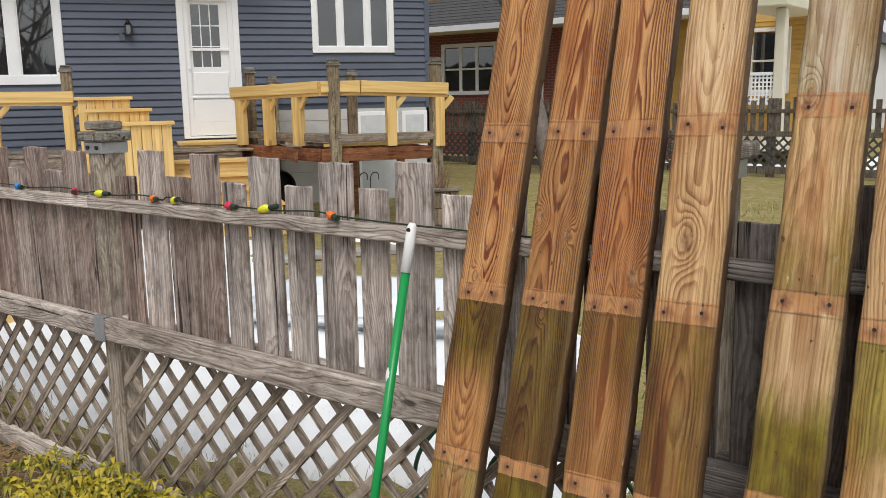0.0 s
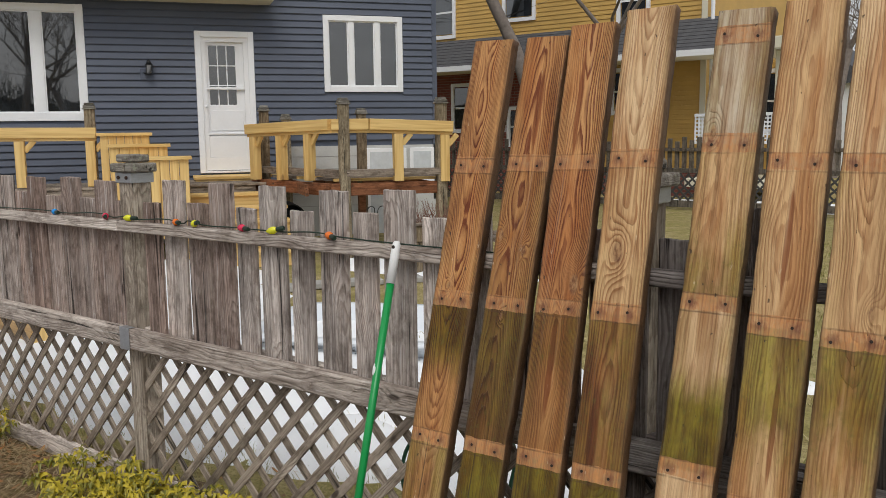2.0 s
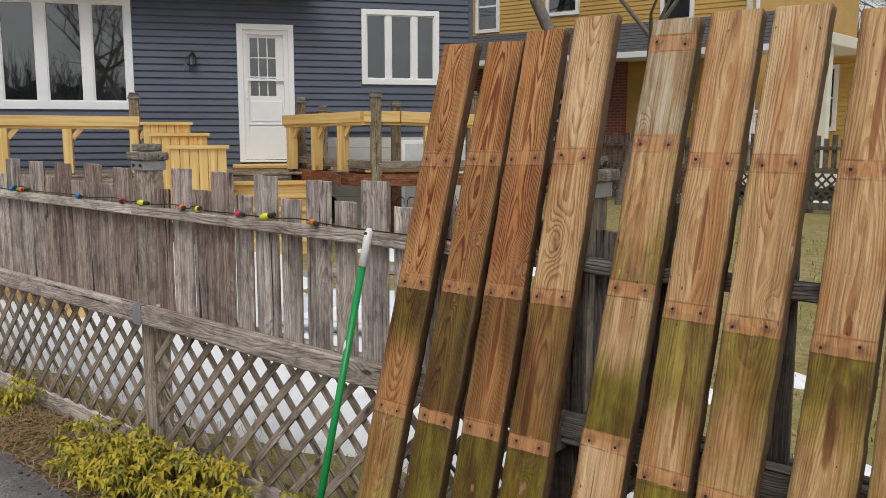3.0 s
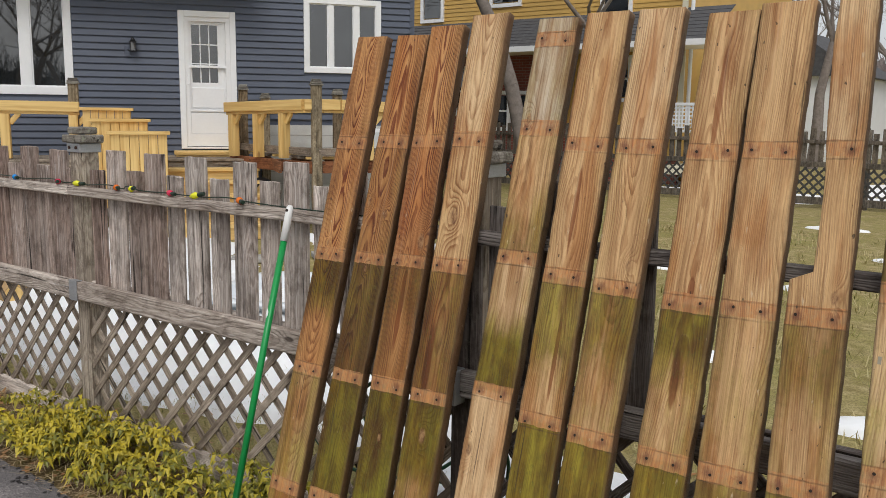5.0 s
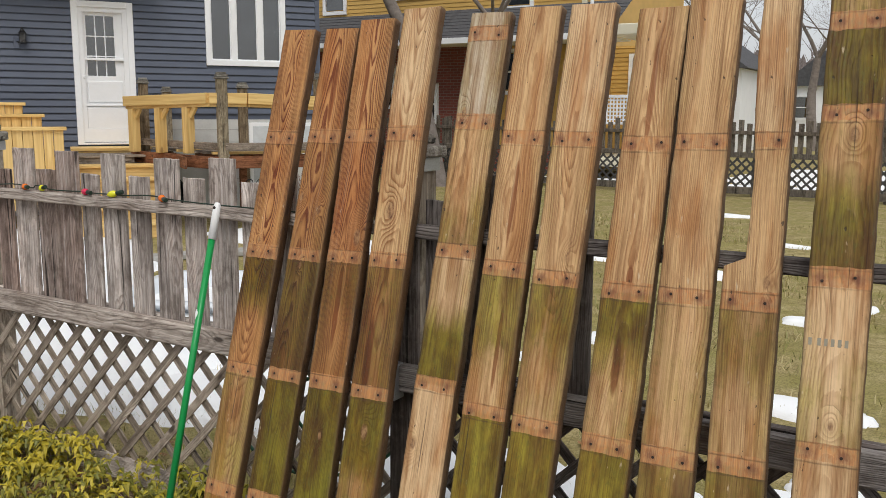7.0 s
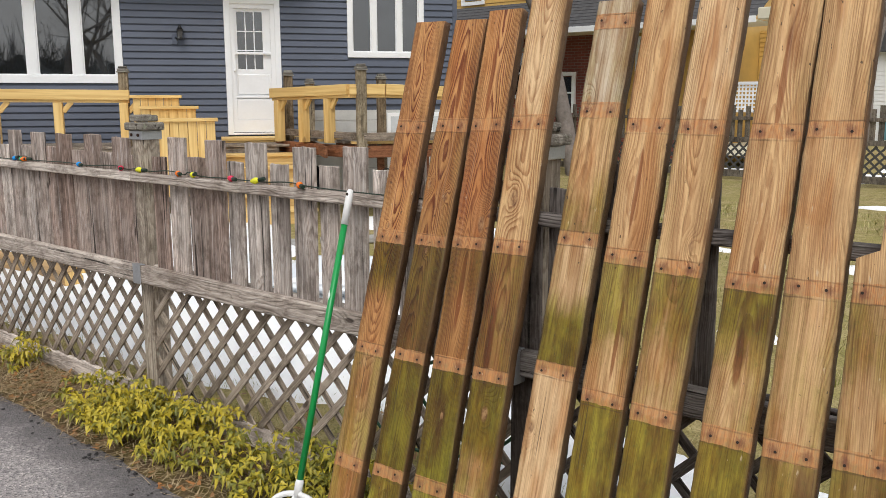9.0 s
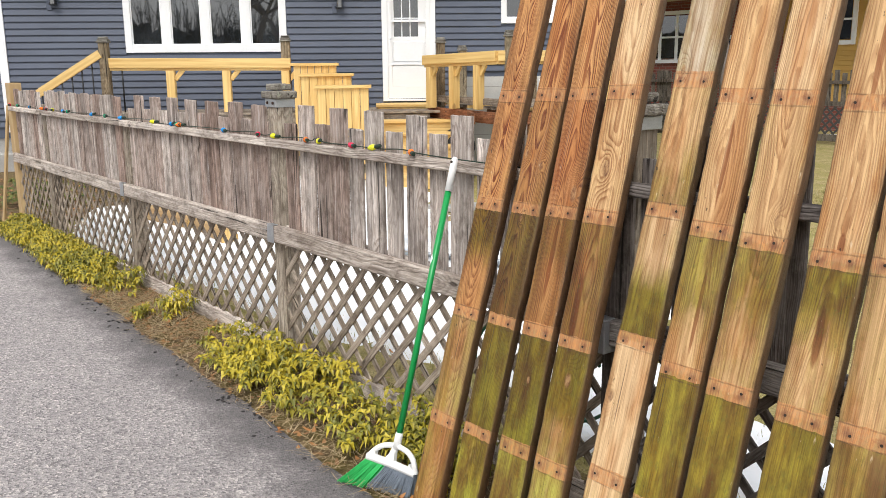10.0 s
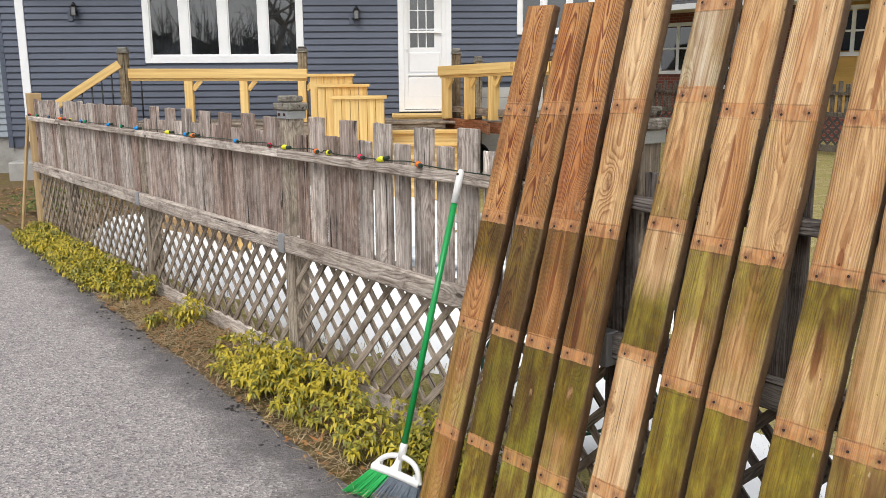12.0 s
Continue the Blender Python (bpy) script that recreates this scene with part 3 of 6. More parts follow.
sheet("driveway", -30.0, 12.0, edge_n, 9.0, 420, 40, lambda u, n: 0.004 + 0.004 * noise.noise((u * 1.3, n * 1.3, 5.0)), M_ASPHALT, "worn grey asphalt driveway beside the fence", "driveway")
sheet("planting_strip", -9.0, 8.0, -0.25, lambda u: edge_n(u) + 0.05, 260, 16, lambda u, n: -0.004 - 0.018 * max(0, n - 0.35) / 0.2 + 0.03 * noise.noise((u * 2.2, n * 2.6, 8.0)) * (1 if n < 0.4 else 0.2) + 0.012 * noise.noise((u * 11, n * 11, 9.0)), M_SOIL, "strip of brown soil and leaf litter along the driveway", "soil")

sheet("side_bed", -12.0, -5.25, -2.6, 0.1, 60, 30, lambda u, n: 0.01 + 0.02 * noise.noise((u * 2, n * 2, 4.0)), M_SOIL, "bed of brown leaf litter beside the house corner", "soil")


# ---- old snow ----
def snow_patch(u, w, ru, rw, h, seed):
    bm = bmesh.new()
    centre = bm.verts.new((0, 0, h))
    rings, n, k = [], 44, 7
    for j in range(1, k + 1):
        ring = []
        for i in range(n):
            a = 2 * math.pi * i / n
            out = 1 + 0.28 * noise.noise((math.cos(a) * 1.7, math.sin(a) * 1.7, seed)) + 0.12 * noise.noise((math.cos(a) * 6, math.sin(a) * 6, seed + 4))
            f = j / k
            x, y = ru * out * f * math.cos(a), rw * out * f * math.sin(a)
            z = h * (1 - f ** 3) + 0.025 * noise.noise((x * 3, y * 3, seed)) * (1 - f) - (0.05 if j == k else 0)
            ring.append(bm.verts.new((x, y, z)))
        rings.append(ring)
    for i in range(n):
        bm.faces.new((centre, rings[0][i], rings[0][(i + 1) % n])).smooth = True
        for a, b in zip(rings, rings[1:]):
            bm.faces.new((a[i], b[i], b[(i + 1) % n], a[(i + 1) % n])).smooth = True
    ob = part("snow_patch", bm, M_SNOW, None, "thin patch of old melting snow on lawn", FENCE @ pose(u, w, -0.01))
    return tagged(ob, "", "snow", "snow patches on the lawn")


for row in ((-3.7, 1.75, 2.7, 1.65, 0.1, 1.0), (-1.1, 1.9, 1.9, 1.6, 0.1, 2.0), (0.5, 2.35, 0.8, 0.95, 0.08, 3.0), (3.8, 21.0, 5.0, 4.2, 0.08, 13.0), (-5.4, 3.4, 2.6, 1.6, 0.06, 4.0), (3.6, 2.6, 0.4, 0.17, 0.05, 5.0),
            (2.45, 0.85, 0.8, 0.42, 0.05, 6.0), (3.75, 0.62, 0.6, 0.26, 0.05, 7.0), (-0.55, 0.78, 0.95, 0.42, 0.05, 17.0), (-2.1, 0.72, 0.95, 0.42, 0.05, 18.0), (-3.3, 0.75, 0.9, 0.42, 0.05, 19.0), (-4.7, 1.5, 1.1, 1.0, 0.05, 20.0), (1.35, 1.25, 0.7, 0.5, 0.05, 14.0), (0.55, 1.0, 0.6, 0.4, 0.05, 15.0), (4.5, 1.3, 0.45, 0.3, 0.05, 16.0), (-2.8, 5.9, 1.8, 0.5, 0.05, 8.0), (0.6, 6.6, 0.45, 0.1, 0.04, 9.0), (-0.5, 16.6, 6.0, 0.9, 0.06, 10.0), (2.5, 8.8, 0.3, 0.07, 0.03, 11.0), (1.2, 11.6, 0.5, 0.1, 0.03, 12.0)):
    snow_patch(*row)
spot = random.Random(77)
for k in range(22):
    rr = spot.uniform(0.05, 0.2)
    snow_patch(spot.uniform(1.8, 5.2), spot.uniform(0.7, 6.5), rr * 1.4, rr, 0.035, 50.0 + k)


# ---- the blue house ----
def course_profile(bm, x0, x1, y, z0, z1, out=0.03):
    """One lapped siding course: thick at its lower edge."""
    prof = ((y, z0), (y - out, z0), (y - out, z0 + 0.008), (y - out * 0.4, z1 - 0.022), (y - 0.001, z1 - 0.021), (y, z1))
    a = [bm.verts.new((x0, yy, zz)) for yy, zz in prof]
    b = [bm.verts.new((x1, yy, zz)) for yy, zz in prof]
    for k in range(len(prof)):
        bm.faces.new((a[k], a[(k + 1) % len(prof)], b[(k + 1) % len(prof)], b[k]))
    bm.faces.new(a[::-1])
    bm.faces.new(b)


def clad(parent, x0, x1, z0, z1, pitch, holes, material, y=0.0, out=0.03, name="siding_board"):
    """Courses of siding round openings (x0, x1, z0, z1)."""
    z = z0
    while z < z1 - 0.01:
        top = min(z + pitch, z1)
        spans = [(x0, x1)]
        for hx0, hx1, hz0, hz1 in holes:
            if hz0 < top - 0.005 and hz1 > z + 0.005:
                spans = [s for a, b in spans for s in ((a, min(b, hx0)), (max(a, hx1), b)) if s[1] - s[0] > 0.01]
        for a, b in spans:
            bm = bmesh.new()
            course_profile(bm, a, b, y, z, top + 0.004, out)
            part(name, bm, material, parent)
        z += pitch


house = thing("house", pose(0, 0, 0), "slate blue house with white trim and lapped siding", "house")
WL, WR, DOOR = (-4.13, -1.55, 1.85, 3.53), (1.974, 3.27, 2.28, 3.48), (0.0, 0.882, 1.03, 3.19)
HX0, HX1 = -6.42, 3.82
PANEL = (1.35, HX1, -0.2, 1.42)


def wall_with_holes(x0, x1, y0, y1, z0, z1, holes):
    bm = bmesh.new()
    xs = sorted({x0, x1, *[h[k] for h in holes for k in (0, 1)]})
    zs = sorted({z0, z1, *[h[k] for h in holes for k in (2, 3)]})
    for a, b in zip(xs, xs[1:]):
        for c, d in zip(zs, zs[1:]):
            if not any(h[0] <= a and b <= h[1] and h[2] <= c and d <= h[3] for h in holes):
                box(bm, a, b, y0, y1, c, d)
    bmesh.ops.remove_doubles(bm, verts=bm.verts[:], dist=0.0005)
    return bm


part("wall", wall_with_holes(HX0, HX1, 0.003, 0.2, 0.5, 6.2, [WL, WR, DOOR]), M_SIDING, house)
bm = bmesh.new()
box(bm, HX1 - 0.2, HX1, 0.2, 8.0, 0.5, 6.2)
box(bm, HX0, HX0 + 0.2, 0.2, 8.0, 0.5, 6.2)
box(bm, HX0, HX1, 8.0, 8.2, 0.5, 6.2)
part("wall", bm, M_SIDING, house)
bm = bmesh.new()
box(bm, HX0 - 0.3, HX1 + 0.3, -0.3, 8.4, 6.2, 6.35)
part("roof", bm, M_SHINGLE, house)
bm = bmesh.new()
box(bm, HX0 + 0.02, HX1 - 0.02, 0.03, 8.1, -0.2, 0.5)
part("foundation", bm, M_CONCRETE, house, "grey concrete foundation")
# added slabs behind the openings, the dimness of the rooms put into their colour
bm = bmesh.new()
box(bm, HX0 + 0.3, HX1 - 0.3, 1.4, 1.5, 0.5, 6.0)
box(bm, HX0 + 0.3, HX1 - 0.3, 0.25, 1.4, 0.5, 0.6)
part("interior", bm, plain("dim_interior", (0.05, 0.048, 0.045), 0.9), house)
clad(house, HX0, HX1, 0.68, 6.1, 0.104, [WL, WR, DOOR, PANEL], M_SIDING)
# corner boards and pale side wing
for x, mat in ((HX1 - 0.05, M_SIDING), (HX0 - 0.03, M_SIDING)):
    bm = soft_box(x, x + 0.08, -0.03, 0.05, 0.5, 6.15, 0.004)
    part("corner_board", bm, mat, house)
part("corner_board", soft_box(-6.13, -6.0, -0.045, -0.018, 0.6, 6.1, 0.003), M_WHITE, house, "white vertical downpipe board")
wing = thing("side_wing", pose(0, 0, 0), "pale grey-blue siding of the house wing", "house")
bm = bmesh.new()
box(bm, -11.0, HX0 - 0.04, 0.9, 1.2, 0.6, 6.2)
part("wall", bm, M_SIDING_PALE, wing)
clad(wing, -11.0, HX0 - 0.04, 0.62, 6.0, 0.11, [], M_SIDING_PALE, 0.89)
bm = bmesh.new()
box(bm, -11.0, HX0 - 0.04, 0.92, 1.2, -0.2, 0.6)
part("foundation", bm, M_CONCRETE, wing)
# soffit of the projecting upper floor
over = tagged(part("overhang", soft_box(-6.2, 1.16, -0.55, -0.02, 3.6, 4.4, 0.006), M_CREAM, house, "cream soffit under projecting upper floor"))

# pale basement wall with white windows, behind the raised deck
bm = bmesh.new()
box(bm, PANEL[0], PANEL[1], -0.03, 0.0, -0.2, 1.42)
basement = part("basement_wall", bm, M_BLOCK, house, "pale painted block basement wall")
for x0, x1, z0, z1 in ((2.62, 3.3, -0.1, 1.37), (3.36, 3.78, 0.8, 1.37)):
    f = part("window", soft_box(x0, x1, -0.055, -0.031, z0, z1, 0.004), M_WHITE, house, "white basement door or window")
    part("pane", soft_box(x0 + 0.06, x1 - 0.06, -0.06, -0.056, z0 + 0.06, z1 - 0.06, 0.001), plain("pale_pane", (0.6, 0.63, 0.65), 0.15), f)
for z in (0.45, 0.65, 0.85, 1.05, 1.25):
    part("block_joint", soft_box(PANEL[0] + 0.02, 2.8, -0.034, -0.03, z, z + 0.008, 0.001), M_CONCRETE, basement)


def frame_bars(bm, x0, x1, y0, y1, z0, z1, w, sill=None):
    sill = sill or w
    box(bm, x0, x0 + w, y0, y1, z0, z1)
    box(bm, x1 - w, x1, y0, y1, z0, z1)
    box(bm, x0 + w, x1 - w, y0, y1, z1 - w, z1)
    box(bm, x0 + w, x1 - w, y0, y1, z0, z0 + sill)


def window(name, hole, mullions, w, mw, label, sill=None):
    x0, x1, z0, z1 = hole
    win = thing(name, pose(0, 0, 0), label, "window", "", "structure")
    bm = bmesh.new()
    frame_bars(bm, x0, x1, -0.035, 0.03, z0, z1, w, sill)
    bmesh.ops.bevel(bm, geom=bm.edges[:], offset=0.003, segments=1, affect="EDGES")
    part("window_frame", bm, M_WHITE, win)
    edges = [x0 + w]
    for mx in mullions:
        part("mullion", soft_box(mx - mw / 2, mx + mw / 2, -0.02, 0.05, z0 + (sill or w), z1 - w, 0.004), M_WHITE, win)
        edges += [mx - mw / 2, mx + mw / 2]
    edges.append(x1 - w)
    for a, b in zip(edges[::2], edges[1::2]):
        bm = bmesh.new()
        frame_bars(bm, a, b, 0.0, 0.04, z0 + (sill or w), z1 - w, 0.018)
        sash = part("sash", bm, M_WHITE, win)
        pane = part("pane", soft_box(a + 0.018, b - 0.018, 0.02, 0.026, z0 + (sill or w) + 0.018, z1 - w - 0.018, 0.001), M_GLASS, sash)
    return win


window("window_1", WL, (-3.47, -2.845, -2.2), 0.105, 0.15, "wide white four-light window with dark glass", 0.12)
window("window_2", WR, (2.42, 2.85), 0.085, 0.085, "white three-light window with dark glass", 0.09)

# back door
door = thing("door_1", pose(0, 0, 0), "white panelled back door with storm door and small panes", "door", "", "structure")
bm = bmesh.new()
frame_bars(bm, DOOR[0], DOOR[1], -0.04, 0.1, DOOR[2], DOOR[3], 0.09, 0.03)
bmesh.ops.bevel(bm, geom=bm.edges[:], offset=0.004, segments=1, affect="EDGES")
part("door_frame", bm, M_WHITE, door)
bm = bmesh.new()
frame_bars(bm, 0.09, 0.792, -0.01, 0.03, 1.07, 3.1, 0.07, 0.2)
part("storm_door", bm, M_DOOR, door)
leaf = part("door_leaf", wall_with_holes(0.16, 0.722, 0.035, 0.07, 1.27, 3.03, [(0.2, 0.6, 2.08, 2.98)]), M_DOOR, door)
part("panel", soft_box(0.16, 0.722, 0.0, 0.03, 1.27, 1.6, 0.006), M_DOOR, leaf)
part("panel", soft_box(0.19, 0.69, 0.02, 0.034, 1.68, 2.0, 0.006), M_DOOR, leaf)
part("storm_bar", soft_box(0.155, 0.727, -0.012, 0.02, 2.31, 2.35, 0.004), M_WHITE, door)
part("storm_bar", soft_box(0.155, 0.727, -0.012, 0.02, 1.62, 1.65, 0.004), M_WHITE, door)
for a, b in ((0.2, 0.327), (0.337, 0.463), (0.473, 0.6)):
    for c, d in ((2.08, 2.37), (2.38, 2.67), (2.68, 2.98)):
        part("pane", soft_box(a, b, 0.05, 0.055, c, d, 0.001), M_GLASS_DOOR, leaf)
bm = bmesh.new()
for x in (0.332, 0.468):
    box(bm, x - 0.008, x + 0.008, 0.04, 0.06, 2.08, 2.98)
for z in (2.375, 2.675):
    box(bm, 0.2, 0.6, 0.041, 0.059, z - 0.008, z + 0.008)
part("glazing_bars", bm, M_WHITE, leaf)
part("handle", soft_box(0.125, 0.15, -0.06, -0.01, 2.04, 2.07, 0.006), M_WHITE, door)


def wall_lantern(x, z):
    lamp = thing("wall_lantern", pose(x, 0, z - 0.06) @ Matrix.Diagonal((0.8, 0.8, 0.75, 1)), "black outdoor wall lantern with glass sides", "wall lamp", "lanterns on the house")
    part("backplate", soft_box(-0.1, 0.0, -0.05, -0.017, -0.2, 0.02, 0.006), M_SIDING, lamp)
    bm = bmesh.new()
    rod(bm, (-0.04, -0.05, -0.06), (0.05, -0.13, -0.1), 0.012)
    box(bm, 0.0, 0.12, -0.19, -0.07, -0.1, -0.085)
    box(bm, -0.01, 0.13, -0.2, -0.06, 0.09, 0.105)
    rod(bm, (0.06, -0.13, 0.1), (0.06, -0.13, 0.2), 0.06, 0.012)
    for a in (0.005, 0.105):
        for b in (-0.185, -0.085):
            box(bm, a, a + 0.01, b, b + 0.01, -0.09, 0.095)
    part("cage", bm, M_BLACK, lamp)
    part("glass", soft_box(0.02, 0.1, -0.17, -0.09, -0.08, 0.09, 0.002), window_glass("lantern_glass", (0.03, 0.03, 0.03)), lamp)


wall_lantern(-0.72, 2.66)
wall_lantern(-5.23, 2.73)


# ---- deck ----
def beam(name, a, b, w, h, material, parent, r=0.004, label=""):
    """A timber from a to b (centres of the ends), w wide and h high, its length on local x."""
    a, b = Vector(a), Vector(b)
    d = b - a
    L = d.length
    q = d.to_track_quat("X", "Z").to_matrix().to_4x4()
    return part(name, soft_box(0, L, -w / 2, w / 2, -h / 2, h / 2, r), material, parent, label, Matrix.Translation(a) @ q)


def upright(name, x, y, z0, z1, s, material, parent, r=0.004, label="", turn=0.0):
    return part(name, soft_box(-s / 2, s / 2, -s / 2, s / 2, 0, z1 - z0, r), material, parent, label, pose(x, y, z0, 0, 0, turn))


def stacked_cap(parent, z, s, material=None):
    """A post cap stacked from small blocks."""
    material = material or M_CAP
    part("cap_plate", soft_box(-s * 0.72, s * 0.72, -s * 0.72, s * 0.72, z, z + 0.02, 0.003), M_STEEL if s > 0.12 else material, parent)
    part("cap_block", soft_box(-s * 0.62, s * 0.62, -s * 0.62, s * 0.62, z + 0.021, z + 0.055, 0.004), material, parent)
    part("cap_block", soft_box(-s * 0.5, s * 0.5, -s * 0.5, s * 0.5, z + 0.056, z + 0.085, 0.004), material, parent)


deck = thing("deck", pose(0, 0, 0), "raised wooden deck being rebuilt, grey boards and new yellow rails", "deck")
PINE_H = dict(material=M_PINE_X, parent=deck)


def deck_post(x, y, z0, z1, s=0.13):
    p = thing("deck_post", pose(x, y, z0), "old weathered wooden deck post with stacked cap", "post", "posts of the deck")
    part("post", soft_box(-s / 2, s / 2, -s / 2, s / 2, 0, z1 - z0, 0.005), M_DECKPOST, p)
    stacked_cap(p, z1 - z0, s * 0.9)
    return p


for x, y, z0, z1 in ((-4.1, -1.3, -0.03, 1.98), (-1.45, -1.3, -0.03, 1.98), (0.9, -0.95, -0.03, 1.95), (1.68, -3.0, -0.03, 1.98), (2.98, -3.0, -0.03, 1.99), (1.3, -0.3, -0.03, 1.84), (2.3, -1.2, -0.03, 1.9)):
    deck_post(x, y, z0, z1)
# old floor and joists
for k in range(8):
    beam("deck_board", (-4.2, -1.35 + k * 0.17, 0.92), (1.0, -1.35 + k * 0.17, 0.92), 0.14, 0.035, M_DECKGREY, deck)
for k in range(13):
    beam("deck_board", (0.95 + (0.6 if k < 7 else 0) * (1 - k / 7), -2.9 + k * 0.22, 1.02), (3.1, -2.9 + k * 0.22, 1.02), 0.14 if k % 3 else 0.1, 0.035, M_DECKGREY if k % 4 else M_PINE_X, deck)
beam("rim_joist", (1.5, -3.0, 0.9), (3.0, -3.0, 0.9), 0.04, 0.16, M_JOIST, deck)
beam("rim_joist", (0.7, -1.0, 0.9), (1.5, -2.95, 0.9), 0.04, 0.16, M_JOIST, deck)
beam("rim_joist", (-4.15, -1.38, 0.82), (0.7, -1.38, 0.82), 0.04, 0.16, M_DECKGREY, deck)
beam("top_beam", (1.7, -3.02, 1.11), (3.0, -3.02, 1.11), 0.1, 0.09, M_DECKGREY, deck)
beam("top_beam", (0.85, -1.05, 1.11), (1.6, -2.95, 1.11), 0.1, 0.09, M_DECKGREY, deck)
for x in (1.2, 1.75, 2.3, 2.85):
    beam("floor_joist", (x, -2.95, 0.9), (x, -0.1, 0.9), 0.04, 0.15, M_JOIST, deck)
for x, y in ((2.2, -1.6), (3.0, -1.2), (0.75, -1.4), (-2.8, -1.2)):
    upright("under_post", x, y, -0.03, 0.82, 0.1, M_JOIST, deck)


def rail_run(a, b, stubs):
    """A new pine rail: flat cap with an apron under it and short braced posts."""
    a, b = Vector(a), Vector(b)
    d = (b - a).normalized()
    beam("rail_cap", a, b, 0.14, 0.14, M_PINE_X, deck)
    beam("rail_apron", a - Vector((0, 0, 0.09)), b - Vector((0, 0, 0.09)), 0.06, 0.04, M_PINE_X, deck)
    for f in stubs:
        p = a.lerp(b, f)
        turn = math.degrees(math.atan2(d.y, d.x))
        upright("rail_post", p.x, p.y, p.z - 0.72, p.z - 0.11, 0.12, M_PINE_Z, deck, 0.004, "", turn)
        for s in (1,):
            c = p + d * 0.06 * s
            beam("brace", c + Vector((0, 0, -0.24)), c + d * 0.12 * s + Vector((0, 0, -0.1)), 0.04, 0.07, M_PINE_X, deck)


rail_run((-4.02, -1.34, 1.685), (-1.38, -1.34, 1.665), (0.33, 0.64, 0.97))
rail_run((0.66, -1.1, 1.69), (1.54, -2.93, 1.73), (0.08, 0.42, 0.75))
rail_run((1.54, -2.93, 1.73), (2.0, -3.04, 1.73), ())
rail_run((2.0, -3.04, 1.73), (3.12, -3.04, 1.69), (0.34, 0.9))
beam("rail_cap", (1.2, -0.3, 1.7), (2.3, -1.2, 1.72), 0.12, 0.1, M_PINE_X, deck)
# stair rail at the far end with black balusters
beam("stair_rail", (-4.15, -1.35, 1.82), (-5.25, -1.35, 1.15), 0.05, 0.12, M_PINE_X, deck)
for k in range(7):
    x = -4.28 - 0.15 * k
    bm = bmesh.new()
    rod(bm, (x, -1.35, 0.55), (x, -1.35, 1.72 - 0.092 * k), 0.012, n=6)
    part("baluster", bm, M_BLACK, deck, "thin black metal baluster")
for x in (-3.85,):
    bm = bmesh.new()
    rod(bm, (x, -1.35, 0.95), (x, -1.35, 1.66), 0.012, n=6)
    part("baluster", bm, M_BLACK, deck)
# new steps up to the door
step = thing("door_step", pose(0, 0, 0), "new yellow pine step in front of the back door", "step")
part("tread", soft_box(-0.12, 0.85, -0.75, -0.05, 0.965, 1.005, 0.004), M_PINE_X, step)
part("riser", soft_box(-0.1, 0.83, -0.73, -0.7, 0.9, 0.964, 0.003), M_PINE_X, step)
low_step = thing("deck_step", pose(0, 0, 0), "new yellow pine steps leading down from deck", "step")
for k, (y, z) in enumerate(((-1.5, 0.82), (-1.85, 0.66), (-2.2, 0.5), (-2.55, 0.34), (-2.9, 0.18))):
    part("tread", soft_box(-0.3, 1.05, y - 0.3, y + 0.02, z - 0.04, z, 0.004), M_PINE_X, low_step)
    part("riser", soft_box(-0.28, 1.03, y - 0.26, y - 0.23, max(-0.05, z - 0.2), z - 0.041, 0.003), M_PINE_X, low_step)


def box_planter(x0, x1, y0, y1, z0, z1):
    p = thing("pine_box", pose(x0, y0, z0), "new yellow pine box with a capped top", "planter box", "stepped pine boxes")
    w, d, h = x1 - x0, y1 - y0, z1 - z0
    part("top", soft_box(-0.04, w + 0.04, -0.04, d + 0.02, h - 0.04, h, 0.004), M_PINE_X, p)
    n = 6
    for k in range(n):
        part("board", soft_box(w * k / n + 0.003, w * (k + 1) / n - 0.003, 0, 0.03, 0, h - 0.041, 0.003), M_PINE_Z, p)
    m = max(2, int(d / 0.14))
    for x in (0.0, w - 0.03):
        for k in range(m):
            part("board", soft_box(x, x + 0.03, 0.031 + (d - 0.03) * k / m + 0.003, 0.031 + (d - 0.03) * (k + 1) / m - 0.003, 0, h - 0.041, 0.003), M_PINE_Z, p)


box_planter(-1.32, -0.70, -1.6, -1.3, 0.3, 1.66)
box_planter(-1.18, -0.47, -2.0, -1.65, 0.3, 1.51)
box_planter(-0.93, -0.22, -2.4, -2.05, 0.3, 1.35)


# ---- the old fence along the driveway ----
rng = random.Random(5)


